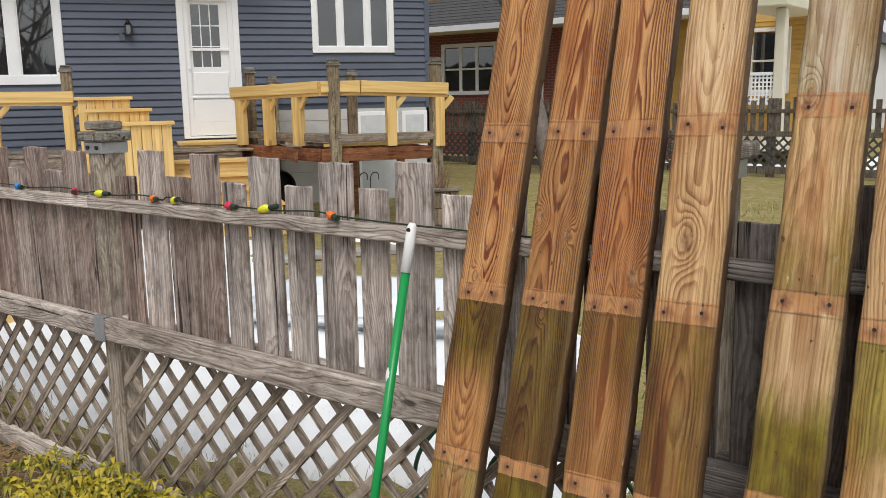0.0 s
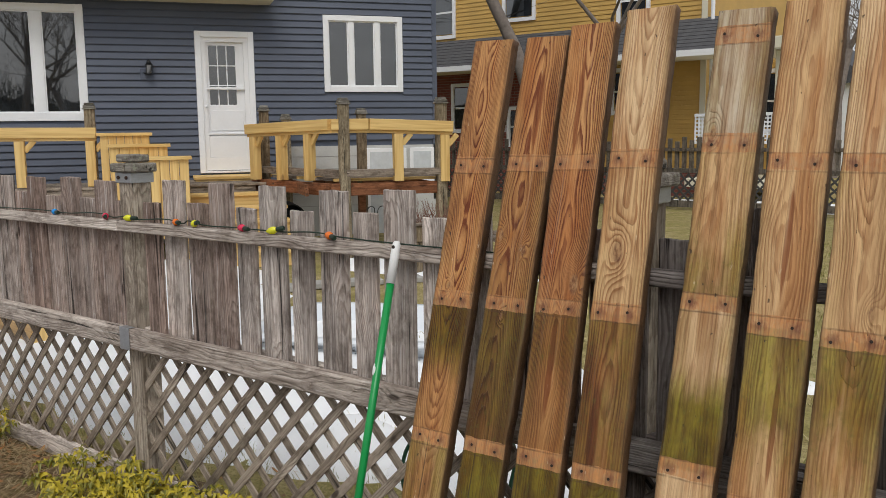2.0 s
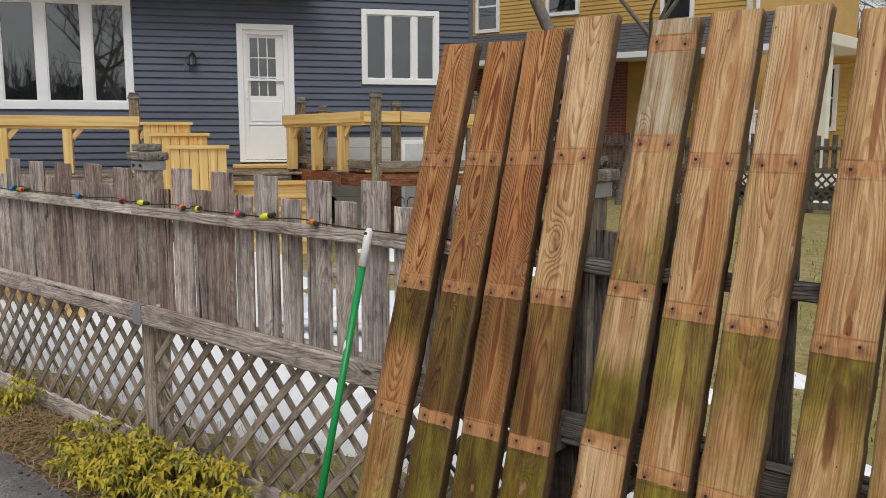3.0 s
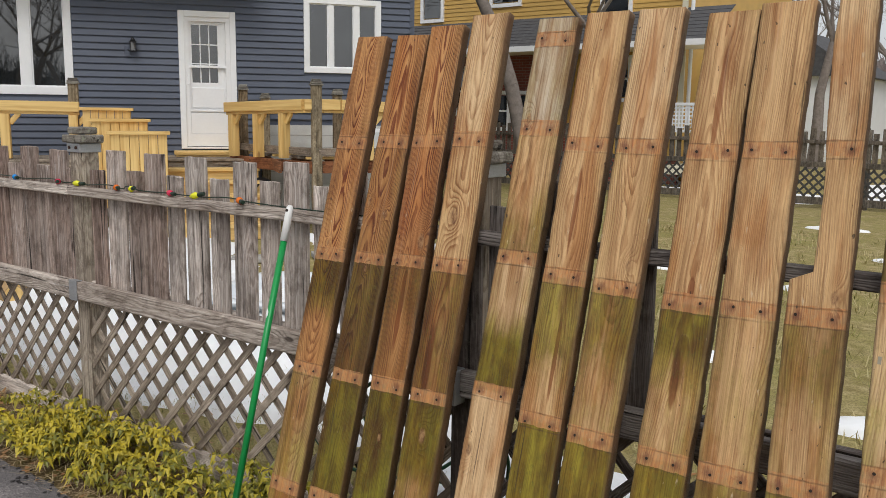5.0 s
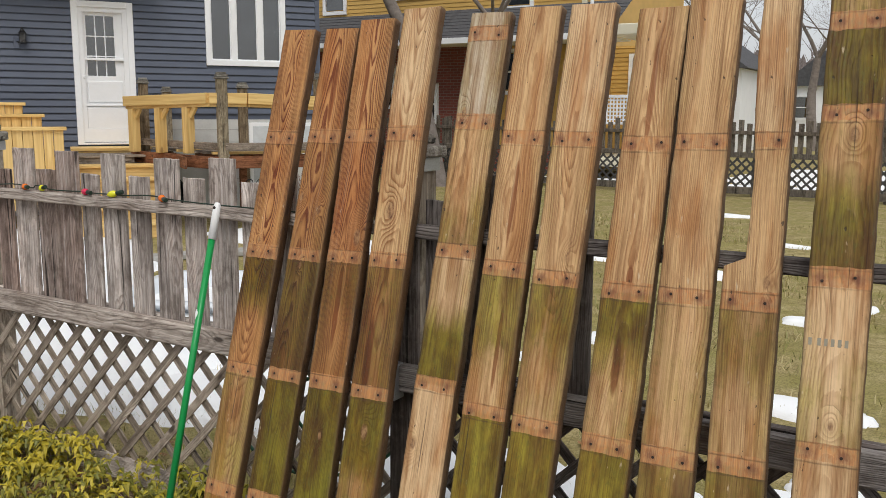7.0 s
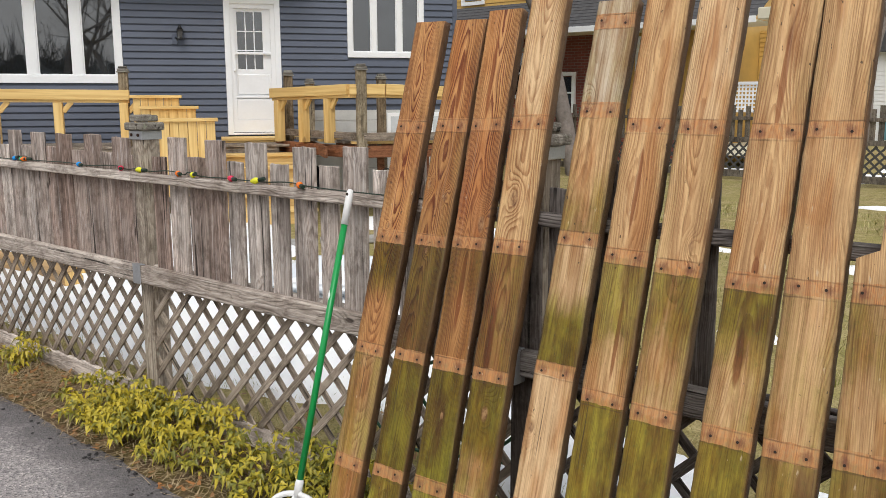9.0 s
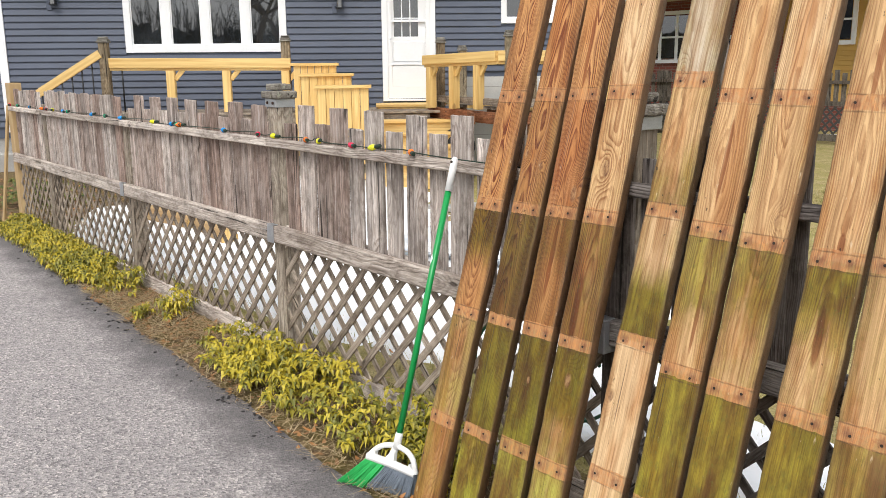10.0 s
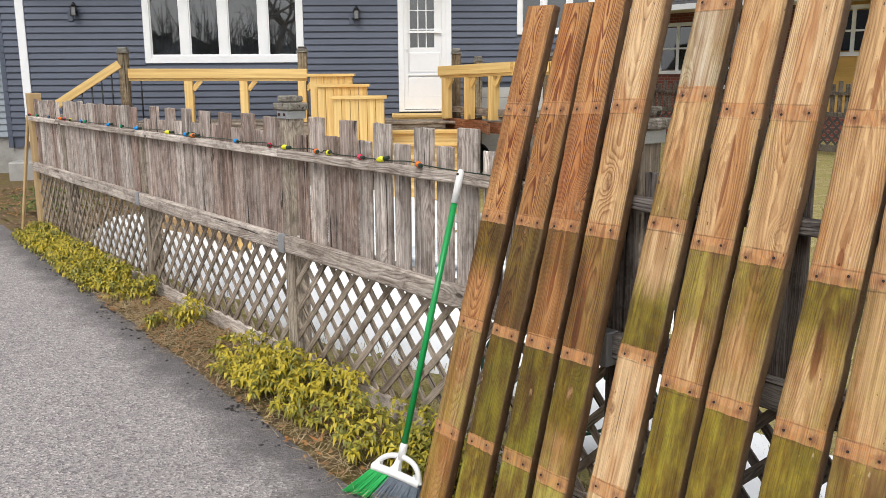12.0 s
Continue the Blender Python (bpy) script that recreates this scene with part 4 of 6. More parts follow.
def fence_post(u, z1, capped):
    p = thing("fence_post", FENCE @ pose(u, 0.05 if u < 2 else 0.076, -0.1), "weathered grey wooden fence post" + (" with a stacked lichen-covered cap" if capped else ""), "fence post", "posts of the fence")
    part("post", soft_box(-0.049, 0.049, -0.049, 0.049, 0, z1 + 0.1, 0.006), M_POST, p)
    if capped:
        h = z1 + 0.1
        part("cap_plate", soft_box(-0.058, 0.058, -0.058, 0.058, h - 0.045, h, 0.003), M_STEEL, p, "dull galvanised collar")
        for a, b, c, d in ((-0.08, -0.028, -0.07, 0.065), (-0.026, 0.03, -0.076, 0.07), (0.032, 0.084, -0.068, 0.06)):
            part("cap_block", soft_box(a, b, c, d, h + 0.001, h + 0.038 + rng.uniform(-0.004, 0.004), 0.006), M_CAP, p)
        for a, b, c, d in ((-0.052, -0.004, -0.055, 0.05), (-0.001, 0.05, -0.06, 0.048)):
            part("cap_block", soft_box(a, b, c, d, h + 0.043, h + 0.075 + rng.uniform(-0.006, 0.003), 0.006), M_CAP, p)
        for x in (-0.03, 0.03):
            bm = bmesh.new()
            rod(bm, (x, -0.057, h - 0.022), (x, -0.064, h - 0.022), 0.008, n=8)
            part("bolt", bm, M_HEAD, p)
    return p


POSTS = [(-5.2, 1.43, False), (-4.02, 1.3, False), (-1.92, 1.3, False), (0.35, 1.458, True), (2.71, 1.46, True), (5.05, 1.4, True)]
for u, z, capped in POSTS[1:]:
    fence_post(u, z, capped)
end = thing("end_post", FENCE @ pose(-5.2, 0.05, -0.1), "newer tan wooden fence end post", "fence post")
part("post", soft_box(-0.07, 0.07, -0.06, 0.06, 0, 1.58, 0.005), new_pine("tan_post_wood", 2, (0.5, 0.36, 0.2), (0.36, 0.24, 0.12)), end)


def picket_mesh(w, h, seed, material=None):
    """A sawn picket, slightly cupped and worn at the top."""
    r = random.Random(seed)
    bm = bmesh.new()
    box(bm, -w / 2, w / 2, -0.008, 0.008, 0, h)
    bmesh.ops.subdivide_edges(bm, edges=[e for e in bm.edges if abs(e.verts[0].co.x - e.verts[1].co.x) > 0.01], cuts=3)
    for v in bm.verts:
        if v.co.z > h - 0.01:
            v.co.z += r.uniform(-0.003, 0.002)
        v.co.x += r.uniform(-0.0015, 0.0015)
        v.co.y += r.uniform(-0.001, 0.001)
    bmesh.ops.bevel(bm, geom=[e for e in bm.edges if e.is_boundary or e.calc_face_angle(0) > 0.8], offset=0.0025, segments=1, affect="EDGES")
    return mesh_of("picket", bm, material or M_PICKET)


TALL = [picket_mesh(0.136 + 0.005 * (k % 3 - 1), 0.725, k) for k in range(7)]
SHORT = [picket_mesh(0.113 + 0.005 * (k % 3 - 1), 0.641, 20 + k) for k in range(7)]
TALL_DARK = [picket_mesh(0.137, 0.725, 40 + k, M_PICKET_DARK) for k in range(5)]
SHORT_DARK = [picket_mesh(0.11, 0.637, 50 + k, M_PICKET_DARK) for k in range(5)]
Z_PICKET = 0.7
PITCH = 0.302


def lattice(parent, u0, u1, z0, z1, material, pitch=0.152, width=0.033, thick=0.007):
    """Two crossed layers of diagonal slats clipped to a panel."""
    for layer, sign in ((0, 1), (1, -1)):
        w = 0.014 + layer * 0.009
        h = z1 - z0
        c = math.floor((u0 - h) / pitch) * pitch + 0.002 - pitch * 0.3 * layer
        while c < u1 + h:
            # line u = c + sign * (z - z0)
            lo = max(0.0, (u0 - c) if sign > 0 else (c + h - u1))
            hi = min(h, (u1 - c) if sign > 0 else (c + h - u0))
            c += pitch
            if hi - lo < 0.04:
                continue
            cc = c - pitch
            f = (lambda t: cc + t) if sign > 0 else (lambda t: cc + h - t)
            a, b = Vector((f(lo), w, z0 + lo)), Vector((f(hi), w, z0 + hi))
            d = b - a
            bm = bmesh.new()
            jig = rng.uniform(-0.0015, 0.0015)
            box(bm, 0, d.length, -thick / 2, thick / 2, -width / 2 + jig, width / 2 + jig)
            part("slat", bm, material, parent, "", Matrix.Translation(a) @ pose(0, 0, 0, 0, -math.degrees(math.atan2(d.z, d.x)), 0))


def section(u0, u1, first, wide=1.0, gaps=(), darkened=False, even=False):
    # behind the boards, the dark copies carry their shade in the colour
    M_R, M_S = (M_RAIL_DARK, M_RAIL_DARK) if darkened else (M_RAIL, M_SLAT)
    s = thing("fence_section", FENCE, ("dark shaded" if darkened else "weathered grey") + " picket fence section over diagonal lattice", "fence", "sections of the old fence")
    part("top_rail", soft_box(0, u1 - u0, -0.02, 0.02, 0, 0.045, 0.005), M_R, s, "", pose(u0, -0.02, 1.207, 0, 0, 0))
    part("lower_rail", soft_box(0, u1 - u0, -0.022, 0.022, 0, 0.092, 0.006), M_R, s, "", pose(u0, -0.022, 0.69))
    part("back_rail", soft_box(0, u1 - u0, -0.02, 0.02, 0, 0.08, 0.005), M_R, s, "", pose(u0, 0.045, 0.7))
    part("bottom_board", soft_box(0, u1 - u0, -0.012, 0.012, 0, 0.105, 0.004), M_R, s, "", pose(u0, 0.018, 0.01))
    k = math.ceil((u0 - first) / PITCH) - 1
    while first + k * PITCH < u1:
        for short in (0, 1):
            u = first + k * PITCH + short * 0.154
            if u0 + 0.06 < u < u1 - 0.05 and not any(a < u < b for a, b in gaps):
                me = ((SHORT_DARK if short else TALL_DARK) if darkened else (SHORT if short and not even else TALL))[rng.randrange(5)]
                at = pose(u + rng.uniform(-0.006, 0.006), 0.012 + rng.uniform(-0.001, 0.004), Z_PICKET + rng.uniform(-0.008, 0.008), 0, rng.uniform(-0.5, 0.5), 0)
                part("picket", me, None, s, "", at @ Matrix.Diagonal((wide * (0.86 if even and short else 1.09 if 0.33 < u < 1.05 else 1.0), 1, 0.985 if even and short else 1, 1)))
        k += 1
    lattice(s, u0 + 0.01, u1 - 0.01, 0.11, 0.72, M_S)
    return s


section(-5.13, -4.1, -1.63, 1.15, even=True)
section(-4.1, -1.92, -1.63, 1.15, even=True)
mid_section = section(-1.92, 0.33, 0.183, 1.17)
part("picket", SHORT[2], None, mid_section, "", pose(0.3, 0.014, Z_PICKET) @ Matrix.Diagonal((0.72, 1, 0.99, 1)))
near_section = section(0.33, 2.71, 0.678)
part("picket", soft_box(2.65, 2.76, 0.004, 0.024, 0.12, 1.2, 0.003), M_PICKET_DARK, near_section, "dark shaded picket")
section(2.71, 5.05, 0.58, gaps=((3.0, 3.28), (3.42, 3.5), (3.56, 4.45)), darkened=True)
for u in (0.352, -1.95):
    b = thing("rail_bracket", FENCE @ pose(u, -0.047, 0.69), "grey galvanised steel strap over the rail joint", "bracket", "rail brackets")
    part("strap", soft_box(-0.035, 0.035, -0.002, 0.002, -0.003, 0.096, 0.0015), M_STEEL, b)
    part("lip", soft_box(-0.035, 0.035, -0.002, 0.03, 0.094, 0.097, 0.001), M_STEEL, b)
sb = thing("steel_joist_hanger", FENCE @ pose(2.66, -0.06, 0.665), "grey galvanised hanger on the lower rail", "bracket")
part("plate", soft_box(-0.06, 0.06, -0.01, 0.05, 0.0, 0.12, 0.004), M_STEEL, sb)

# ---- leaning boards ----
LEAN = 16.33
TAN, ORANGE, RED, BROWN, PALE, GREY, OLIVE = (0.7, 0.45, 0.218), (0.63, 0.31, 0.108), (0.53, 0.225, 0.072), (0.5, 0.24, 0.078), (0.78, 0.55, 0.31), (0.62, 0.53, 0.4), (0.5, 0.32, 0.115)
DEEP, UMBER = (0.3, 0.15, 0.04), (0.43, 0.195, 0.055)
T_RED, T_TAN = (0.3, 0.14, 0.1), (0.48, 0.31, 0.21)
# left edge, side lean in degrees, length, joist bands, segments, line tone and strength, grain, knots, flames
BOARDS = [
    (2.139, 0, 1.965, (0.36, 0.764, 1.168, 1.571), ((0, BROWN, 0.4), (0.36, TAN, 0.45), (0.764, ORANGE, 0.1), (0.98, UMBER, 0.8), (1.168, ORANGE, 0.12), (1.571, ORANGE, 0.0)), T_RED, 1.0, (0.07, 0.13, -0.05, 290.0, 1.7), ((0.05, 1.21, 0.008),), ()),
    (2.327, 0, 1.962, (0.37, 0.771, 1.173, 1.58), ((0, TAN, 0.8), (0.37, OLIVE, 1.0), (0.771, DEEP, 0.6), (1.173, BROWN, 0.12), (1.58, ORANGE, 0.03)), T_RED, 0.95, (0.06, 0.04, 0.025, 250.0, 4.2), ((0.02, 1.37, 0.01), (0.1, 1.33, 0.009), (0.06, 1.14, 0.007)), ((0.08, 1.74, 0.13, 0.013),)),
    (2.523, -1.5, 1.986, (0.375, 0.776, 1.182, 1.585), ((0, TAN, 0.75), (0.375, OLIVE, 0.95), (0.776, UMBER, 0.12), (1.0, UMBER, 0.5), (1.182, RED, 0.0), (1.585, ORANGE, 0.0)), T_RED, 1.0, (0.07, 0.025, 0.012, 270.0, 7.9), ((0.11, 1.25, 0.02), (0.075, 0.61, 0.009)), ((0.07, 1.03, 0.16, 0.011), (0.06, 1.75, 0.17, 0.008))),
    (2.69, -1.45, 2.018, (0.365, 0.772, 1.186, 1.595), ((0, TAN, 0.6), (0.365, TAN, 0.55), (0.55, OLIVE, 0.95), (0.772, UMBER, 0.5), (1.186, TAN, 0.0), (1.595, PALE, 0.0)), T_TAN, 0.85, (0.07, 0.075, -0.02, 190.0, 11.3), ((0.06, 1.345, 0.02), (0.075, 0.655, 0.017)), ((0.05, 0.88, 0.14, 0.016),)),
    (2.902, -0.15, 1.988, (0.415, 0.838, 1.24, 1.637, 1.918), ((0, PALE, 0.15), (0.415, PALE, 0.0), (0.838, OLIVE, 0.95), (1.03, PALE, 0.1), (1.24, TAN, 0.5), (1.42, TAN, 0.15), (1.637, GREY, 0.2), (1.918, GREY, 0.2)), T_TAN, 0.45, (0.05, 0.05, 0.02, 200.0, 2.8), ((0.03, 1.67, 0.012), (0.025, 0.66, 0.014)), ()),
    (3.078, -0.45, 1.996, (0.38, 0.787, 1.203, 1.593), ((0, TAN, 0.6), (0.38, TAN, 0.8), (0.787, TAN, 0.2), (0.93, TAN, 0.65), (1.203, TAN, 0.02), (1.593, TAN, 0.0)), T_TAN, 0.65, (0.075, 0.03, 0.02, 230.0, 6.1), (), ((0.085, 0.98, 0.15, 0.007), (0.07, 1.4, 0.15, 0.007))),
    (3.232, -0.05, 1.996, (0.37, 0.776, 1.192, 1.593), ((0, TAN, 0.75), (0.37, TAN, 0.8), (0.776, TAN, 0.35), (0.98, TAN, 0.7), (1.192, TAN, 0.0), (1.4, TAN, 0.12), (1.593, PALE, 0.0)), T_TAN, 0.6, (0.075, 0.08, -0.02, 210.0, 9.5), ((0.1, 1.255, 0.011),), ()),
    (3.442, -0.1, 1.977, (0.365, 0.767, 1.176, 1.584), ((0, OLIVE, 0.75), (0.365, TAN, 0.9), (0.767, TAN, 0.35), (1.0, TAN, 0.8), (1.176, TAN, 0.03), (1.584, TAN, 0.05)), T_TAN, 0.7, (0.07, 0.025, 0.012, 220.0, 13.7), (), ((0.07, 0.98, 0.09, 0.013), (0.075, 1.22, 0.035, 0.011), (0.07, 1.72, 0.17, 0.01))),
    (3.62, -1.2, 1.99, (0.365, 0.77, 1.181, 1.594), ((0, TAN, 0.5), (0.365, TAN, 0.6), (0.77, TAN, 0.3), (1.181, TAN, 0.0), (1.594, TAN, 0.02)), T_TAN, 0.5, (0.16, 0.05, 0.01, 230.0, 15.1), (), ()),
    (3.803, -2.3, 2.05, (0.38, 0.782, 1.187, 1.6), ((0, OLIVE, 0.6), (0.38, OLIVE, 0.6), (0.782, TAN, 0.15), (0.97, TAN, 0.5), (1.187, TAN, 0.0), (1.6, PALE, 0.0)), T_TAN, 0.5, (-0.04, 0.05, 0.02, 220.0, 17.3), ((0.11, 1.24, 0.012),), ()),
    (3.999, -1.95, 2.1, (0.44, 0.853, 1.267, 1.674, 1.91), ((0, PALE, 0.2), (0.44, PALE, 0.1), (0.853, PALE, 0.35), (1.05, PALE, 0.1), (1.267, OLIVE, 0.75), (1.5, TAN, 0.3), (1.674, OLIVE, 0.85), (1.91, TAN, 0.6)), T_TAN, 0.45, (0.08, 0.06, 0.02, 200.0, 21.9), ((0.075, 0.92, 0.011), (0.08, 1.62, 0.014)), ()),
]


def plank(width, length, thick=0.038, split=None):
    """Eased deck board standing on its end; split: (height, width lost) of a piece broken from its left edge."""
    bm = bmesh.new()
    n = 90
    zs = [length * k / n for k in range(n + 1)]
    if split:
        zs = sorted(set(zs + [split[0], split[0] + 0.05]))
    rings = []
    r = random.Random(int(width * 1000 + length * 100))
    for z in zs:
        x0 = 0.0
        if split and z > split[0] + 0.01:
            x0 = split[1] + 0.008 * noise.noise((z * 3, 1.0, 2.0)) - 0.012 * (z - 1.5)
        e = 0.008
        j = 0.0015 * noise.noise((z * 5.0, width * 90.0, length * 7.0))
        a = x0 + 0.003 * noise.noise((z * 9.0, length * 11.0, 3.0)) + 0.0015 * noise.noise((z * 41.0, length * 7.0, 5.0))
        b = width + 0.003 * noise.noise((z * 9.0, length * 13.0, 9.0)) + 0.0015 * noise.noise((z * 41.0, length * 5.0, 7.0))
        y0 = 0.0015 * noise.noise((z * 2.0, length * 5.0, 1.0))
        prof = [(a + e, y0), (b - e, y0), (b - e * 0.45, y0 + e * 0.12), (b - e * 0.12, y0 + e * 0.45), (b, y0 + e), (b, thick - 0.004), (b - 0.004, thick), (a + 0.004, thick), (a, thick - 0.004), (a, y0 + e), (a + e * 0.12, y0 + e * 0.45), (a + e * 0.45, y0 + e * 0.12)]
        dz = r.uniform(-0.004, 0.003) if z == zs[-1] else 0
        rings.append([bm.verts.new((x + j, y, z + dz + (r.uniform(-0.004, 0.002) if z == zs[-1] else 0))) for x, y in prof])
    for a, b in zip(rings, rings[1:]):
        for k in range(len(a)):
            bm.faces.new((a[k], a[(k + 1) % len(a)], b[(k + 1) % len(b)], b[k])).smooth = k not in (0, 6)
    bm.faces.new(rings[0][::-1])
    bm.faces.new(rings[-1])
    return bm


bm = bmesh.new()
rod(bm, (0, 0.0006, 0), (0, -0.0008, 0), 0.0038, n=8)
HOLE = mesh_of("screw_hole", bm, M_HOLE)
M_STAMP = plain("faded_ink", (0.3, 0.27, 0.2), 0.8)
LABELS = ["orange-brown", "dark reddish-brown", "red-brown striped", "pale tan knotty", "grey-green weathered", "tan striped", "pale tan", "tan with dark flame", "plain tan", "tan with a split edge", "pale green-stained"]
for k, (u, side, length, bands, segs, tone, line, arch, knots, flames) in enumerate(BOARDS):
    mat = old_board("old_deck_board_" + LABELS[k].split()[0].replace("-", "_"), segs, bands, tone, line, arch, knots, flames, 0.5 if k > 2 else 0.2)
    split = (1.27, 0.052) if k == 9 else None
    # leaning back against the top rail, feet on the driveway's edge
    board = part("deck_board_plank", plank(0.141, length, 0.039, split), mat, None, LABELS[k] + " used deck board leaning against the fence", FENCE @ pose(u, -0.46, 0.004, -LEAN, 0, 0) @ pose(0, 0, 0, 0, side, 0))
    tagged(board, "", "board", "used deck boards")
    if k == 10:
        for sz, xs in ((1.105, (0.012, 0.032, 0.047, 0.062, 0.077, 0.092)), (0.965, (0.03, 0.042, 0.054, 0.074, 0.086))):
            for x in xs:
                part("stamp_bar", soft_box(x, x + 0.008, -0.0009, 0.001, sz, sz + 0.018, 0.0004), M_STAMP, board, "faded grey ink bar")
    r = random.Random(40 + k)
    for s in bands:
        for x in (0.03, 0.108):
            if split and s > 1.3 and x < 0.06:
                continue
            part("screw_hole", HOLE, None, board, "", pose(x + r.uniform(-0.006, 0.006), -0.0012, s + r.uniform(-0.008, 0.008)))


# ---- broom ----
broom = thing("broom", FENCE @ pose(0, 0, 0), "green and white angle broom leaning against the fence", "broom")
top, col = Vector((1.953, -0.075, 1.275)), Vector((1.985, -0.40, 0.2))
axis = (top - col).normalized()
bm = bmesh.new()
rod(bm, col, top - axis * 0.13, 0.0125, n=14)
part("handle", bm, M_GREEN, broom)
q = axis.to_track_quat("Z", "Y").to_matrix().to_4x4()
bm = bmesh.new()
lathe(bm, [(0.0145, 0), (0.0145, 0.09), (0.013, 0.125), (0.008, 0.135)], 14, Matrix.Translation(top - axis * 0.135) @ q)
part("grip", bm, M_BROOMWHITE, broom, "white plastic grip with hanging hole")
bm = bmesh.new()
rod(bm, top - axis * 0.018 + Vector((0.0, -0.0152, 0)), top - axis * 0.018 + Vector((0.0, -0.009, 0)), 0.006, n=10)
part("hanging_hole", bm, M_HOLE, broom)
bm = bmesh.new()
bmesh.ops.create_uvsphere(bm, u_segments=12, v_segments=8, radius=1.0, matrix=Matrix.Translation(col + axis * 0.72 + Vector((-0.003, -0.0095, 0))) @ q @ Matrix.Diagonal((0.0085, 0.0042, 0.022, 1)))
part("sticker", bm, M_BROOMWHITE, broom, "small white oval sticker on handle")
# head: angled frame, wide at the bristles
HEAD = Matrix.Translation(col) @ q @ pose(0, 0, 0, 0, 0, 0)
hx = Vector((1, 0, 0))
hl, hr = Vector((1.885, -0.475, 0.122)), Vector((2.095, -0.40, 0.098))
bl, br = Vector((1.80, -0.555, 0.006)), Vector((2.10, -0.415, 0.006))
bm = bmesh.new()
lathe(bm, [(0.016, -0.035), (0.016, 0.02), (0.0135, 0.03)], 12, Matrix.Translation(col) @ q)
part("collar", bm, M_BROOMWHITE, broom)
n_head = (hr - hl).cross(axis).normalized()


def strap(points, r, mat, name):
    ob = cord(name, points, r, mat, broom, None, 3)
    return ob


strap([hl + Vector((0, 0, 0.0)), hl.lerp(col, 0.45) + Vector((0, 0, 0.012)), col + axis * -0.02], 0.011, M_BROOMWHITE, "head_arm")
strap([hr + Vector((0, 0, 0.0)), hr.lerp(col, 0.5) + Vector((0.03, 0, 0.012)), col + axis * -0.02], 0.011, M_BROOMWHITE, "head_arm")
strap([col - axis * 0.02, hl.lerp(hr, 0.42)], 0.014, M_BROOMWHITE, "head_arm")
strap([hl, hl.lerp(hr, 0.5) + Vector((0, 0, 0.004)), hr], 0.017, M_BROOMWHITE, "head_bar")
bm = bmesh.new()
for a, b, c in ((hl, hl.lerp(hr, 0.16), hl.lerp(col, 0.3)), (hr.lerp(hl, 0.16), hr, hr.lerp(col, 0.3)), (hl.lerp(hr, 0.3), hl.lerp(hr, 0.56), col - axis * 0.03)):
    front = [bm.verts.new(p + n_head * 0.012) for p in (a, b, c)]
    back = [bm.verts.new(p - n_head * 0.012) for p in (a, b, c)]
    bm.faces.new(front)
    bm.faces.new(back[::-1])
    for k in range(3):
        bm.faces.new((front[k], back[k], back[(k + 1) % 3], front[(k + 1) % 3]))
part("head_web", bm, M_BROOMWHITE, broom)
for name, mat, f0, f1, cnt in (("bristles", M_BRISTLE_GREEN, 0.0, 0.4, 260), ("bristles", M_BRISTLE_GREY, 0.4, 1.0, 330)):
    bm = bmesh.new()
    for k in range(cnt):
        f = f0 + (f1 - f0) * rng.random()
        dep = rng.uniform(-1, 1)
        a = hl.lerp(hr, f) + n_head * 0.011 * dep - Vector((0, 0, 0.006))
        b = bl.lerp(br, f + rng.uniform(-0.012, 0.012)) + n_head * 0.03 * dep + Vector((0, 0, rng.uniform(0, 0.012)))
        rod(bm, a, b, 0.0022, 0.0016, 4, True)
    part(name, bm, mat, broom, "green bristles" if mat is M_BRISTLE_GREEN else "blue-grey bristles")

# ---- string of festive bulbs on the top rail ----
CANDY = {"or": (0.85, 0.19, 0.02), "ye": (0.8, 0.78, 0.03), "re": (0.72, 0.03, 0.09), "bl": (0.01, 0.27, 0.7), "gr": (0.01, 0.32, 0.16)}
CANDY = {k: (bulb_paint("bulb_" + n, CANDY[k]), n) for k, n in (("or", "orange"), ("ye", "yellow"), ("re", "red"), ("bl", "blue"), ("gr", "green"))}
BULBS = [("or", 1.608), ("ye", 1.319), ("re", 1.149), ("ye", 0.862), ("or", 0.742), ("ye", 0.405), ("re", 0.235), ("bl", -0.193), ("or", -0.838), ("gr", -0.87), ("bl", -0.96), ("ye", -1.28), ("bl", -1.9), ("gr", -2.23), ("bl", -2.55), ("gr", -3.17), ("bl", -3.3), ("ye", -3.6), ("re", -3.8), ("or", -3.94), ("bl", -4.34), ("gr", -4.78), ("re", -5.08)]
points = [(2.6, -0.03, 1.257)]
lights = thing("string_lights", FENCE, "string of coloured cone bulbs draped along the top rail", "string lights")
for kind, u in BULBS:
    mat, cname = CANDY[kind]
    bm = bmesh.new()
    lathe(bm, [(0.006, 0.0), (0.011, 0.004), (0.0155, 0.014), (0.0165, 0.022), (0.014, 0.034), (0.008, 0.045), (0.002, 0.052)], 14)
    b = part("bulb", bm, mat, lights, cname + " glass bulb", pose(u, -0.03, 1.267, rng.uniform(-20, 20), -92 + rng.uniform(-10, 10), rng.uniform(-25, 25)) @ Matrix.Translation((0, 0, -0.022)) @ Matrix.Diagonal((0.86, 0.86, 0.92, 1)))
    bm = bmesh.new()
    lathe(bm, [(0.009, -0.032), (0.0105, -0.028), (0.0105, 0.001), (0.008, 0.004)], 10)
    part("socket", bm, M_CORD, b)
    points += [(u + 0.03, -0.012, 1.262), (u - 0.06, -0.01 + rng.uniform(-0.012, 0.006), 1.258 + rng.uniform(0, 0.016))]
cord("cable", points, 0.0026, M_CORD, lights)


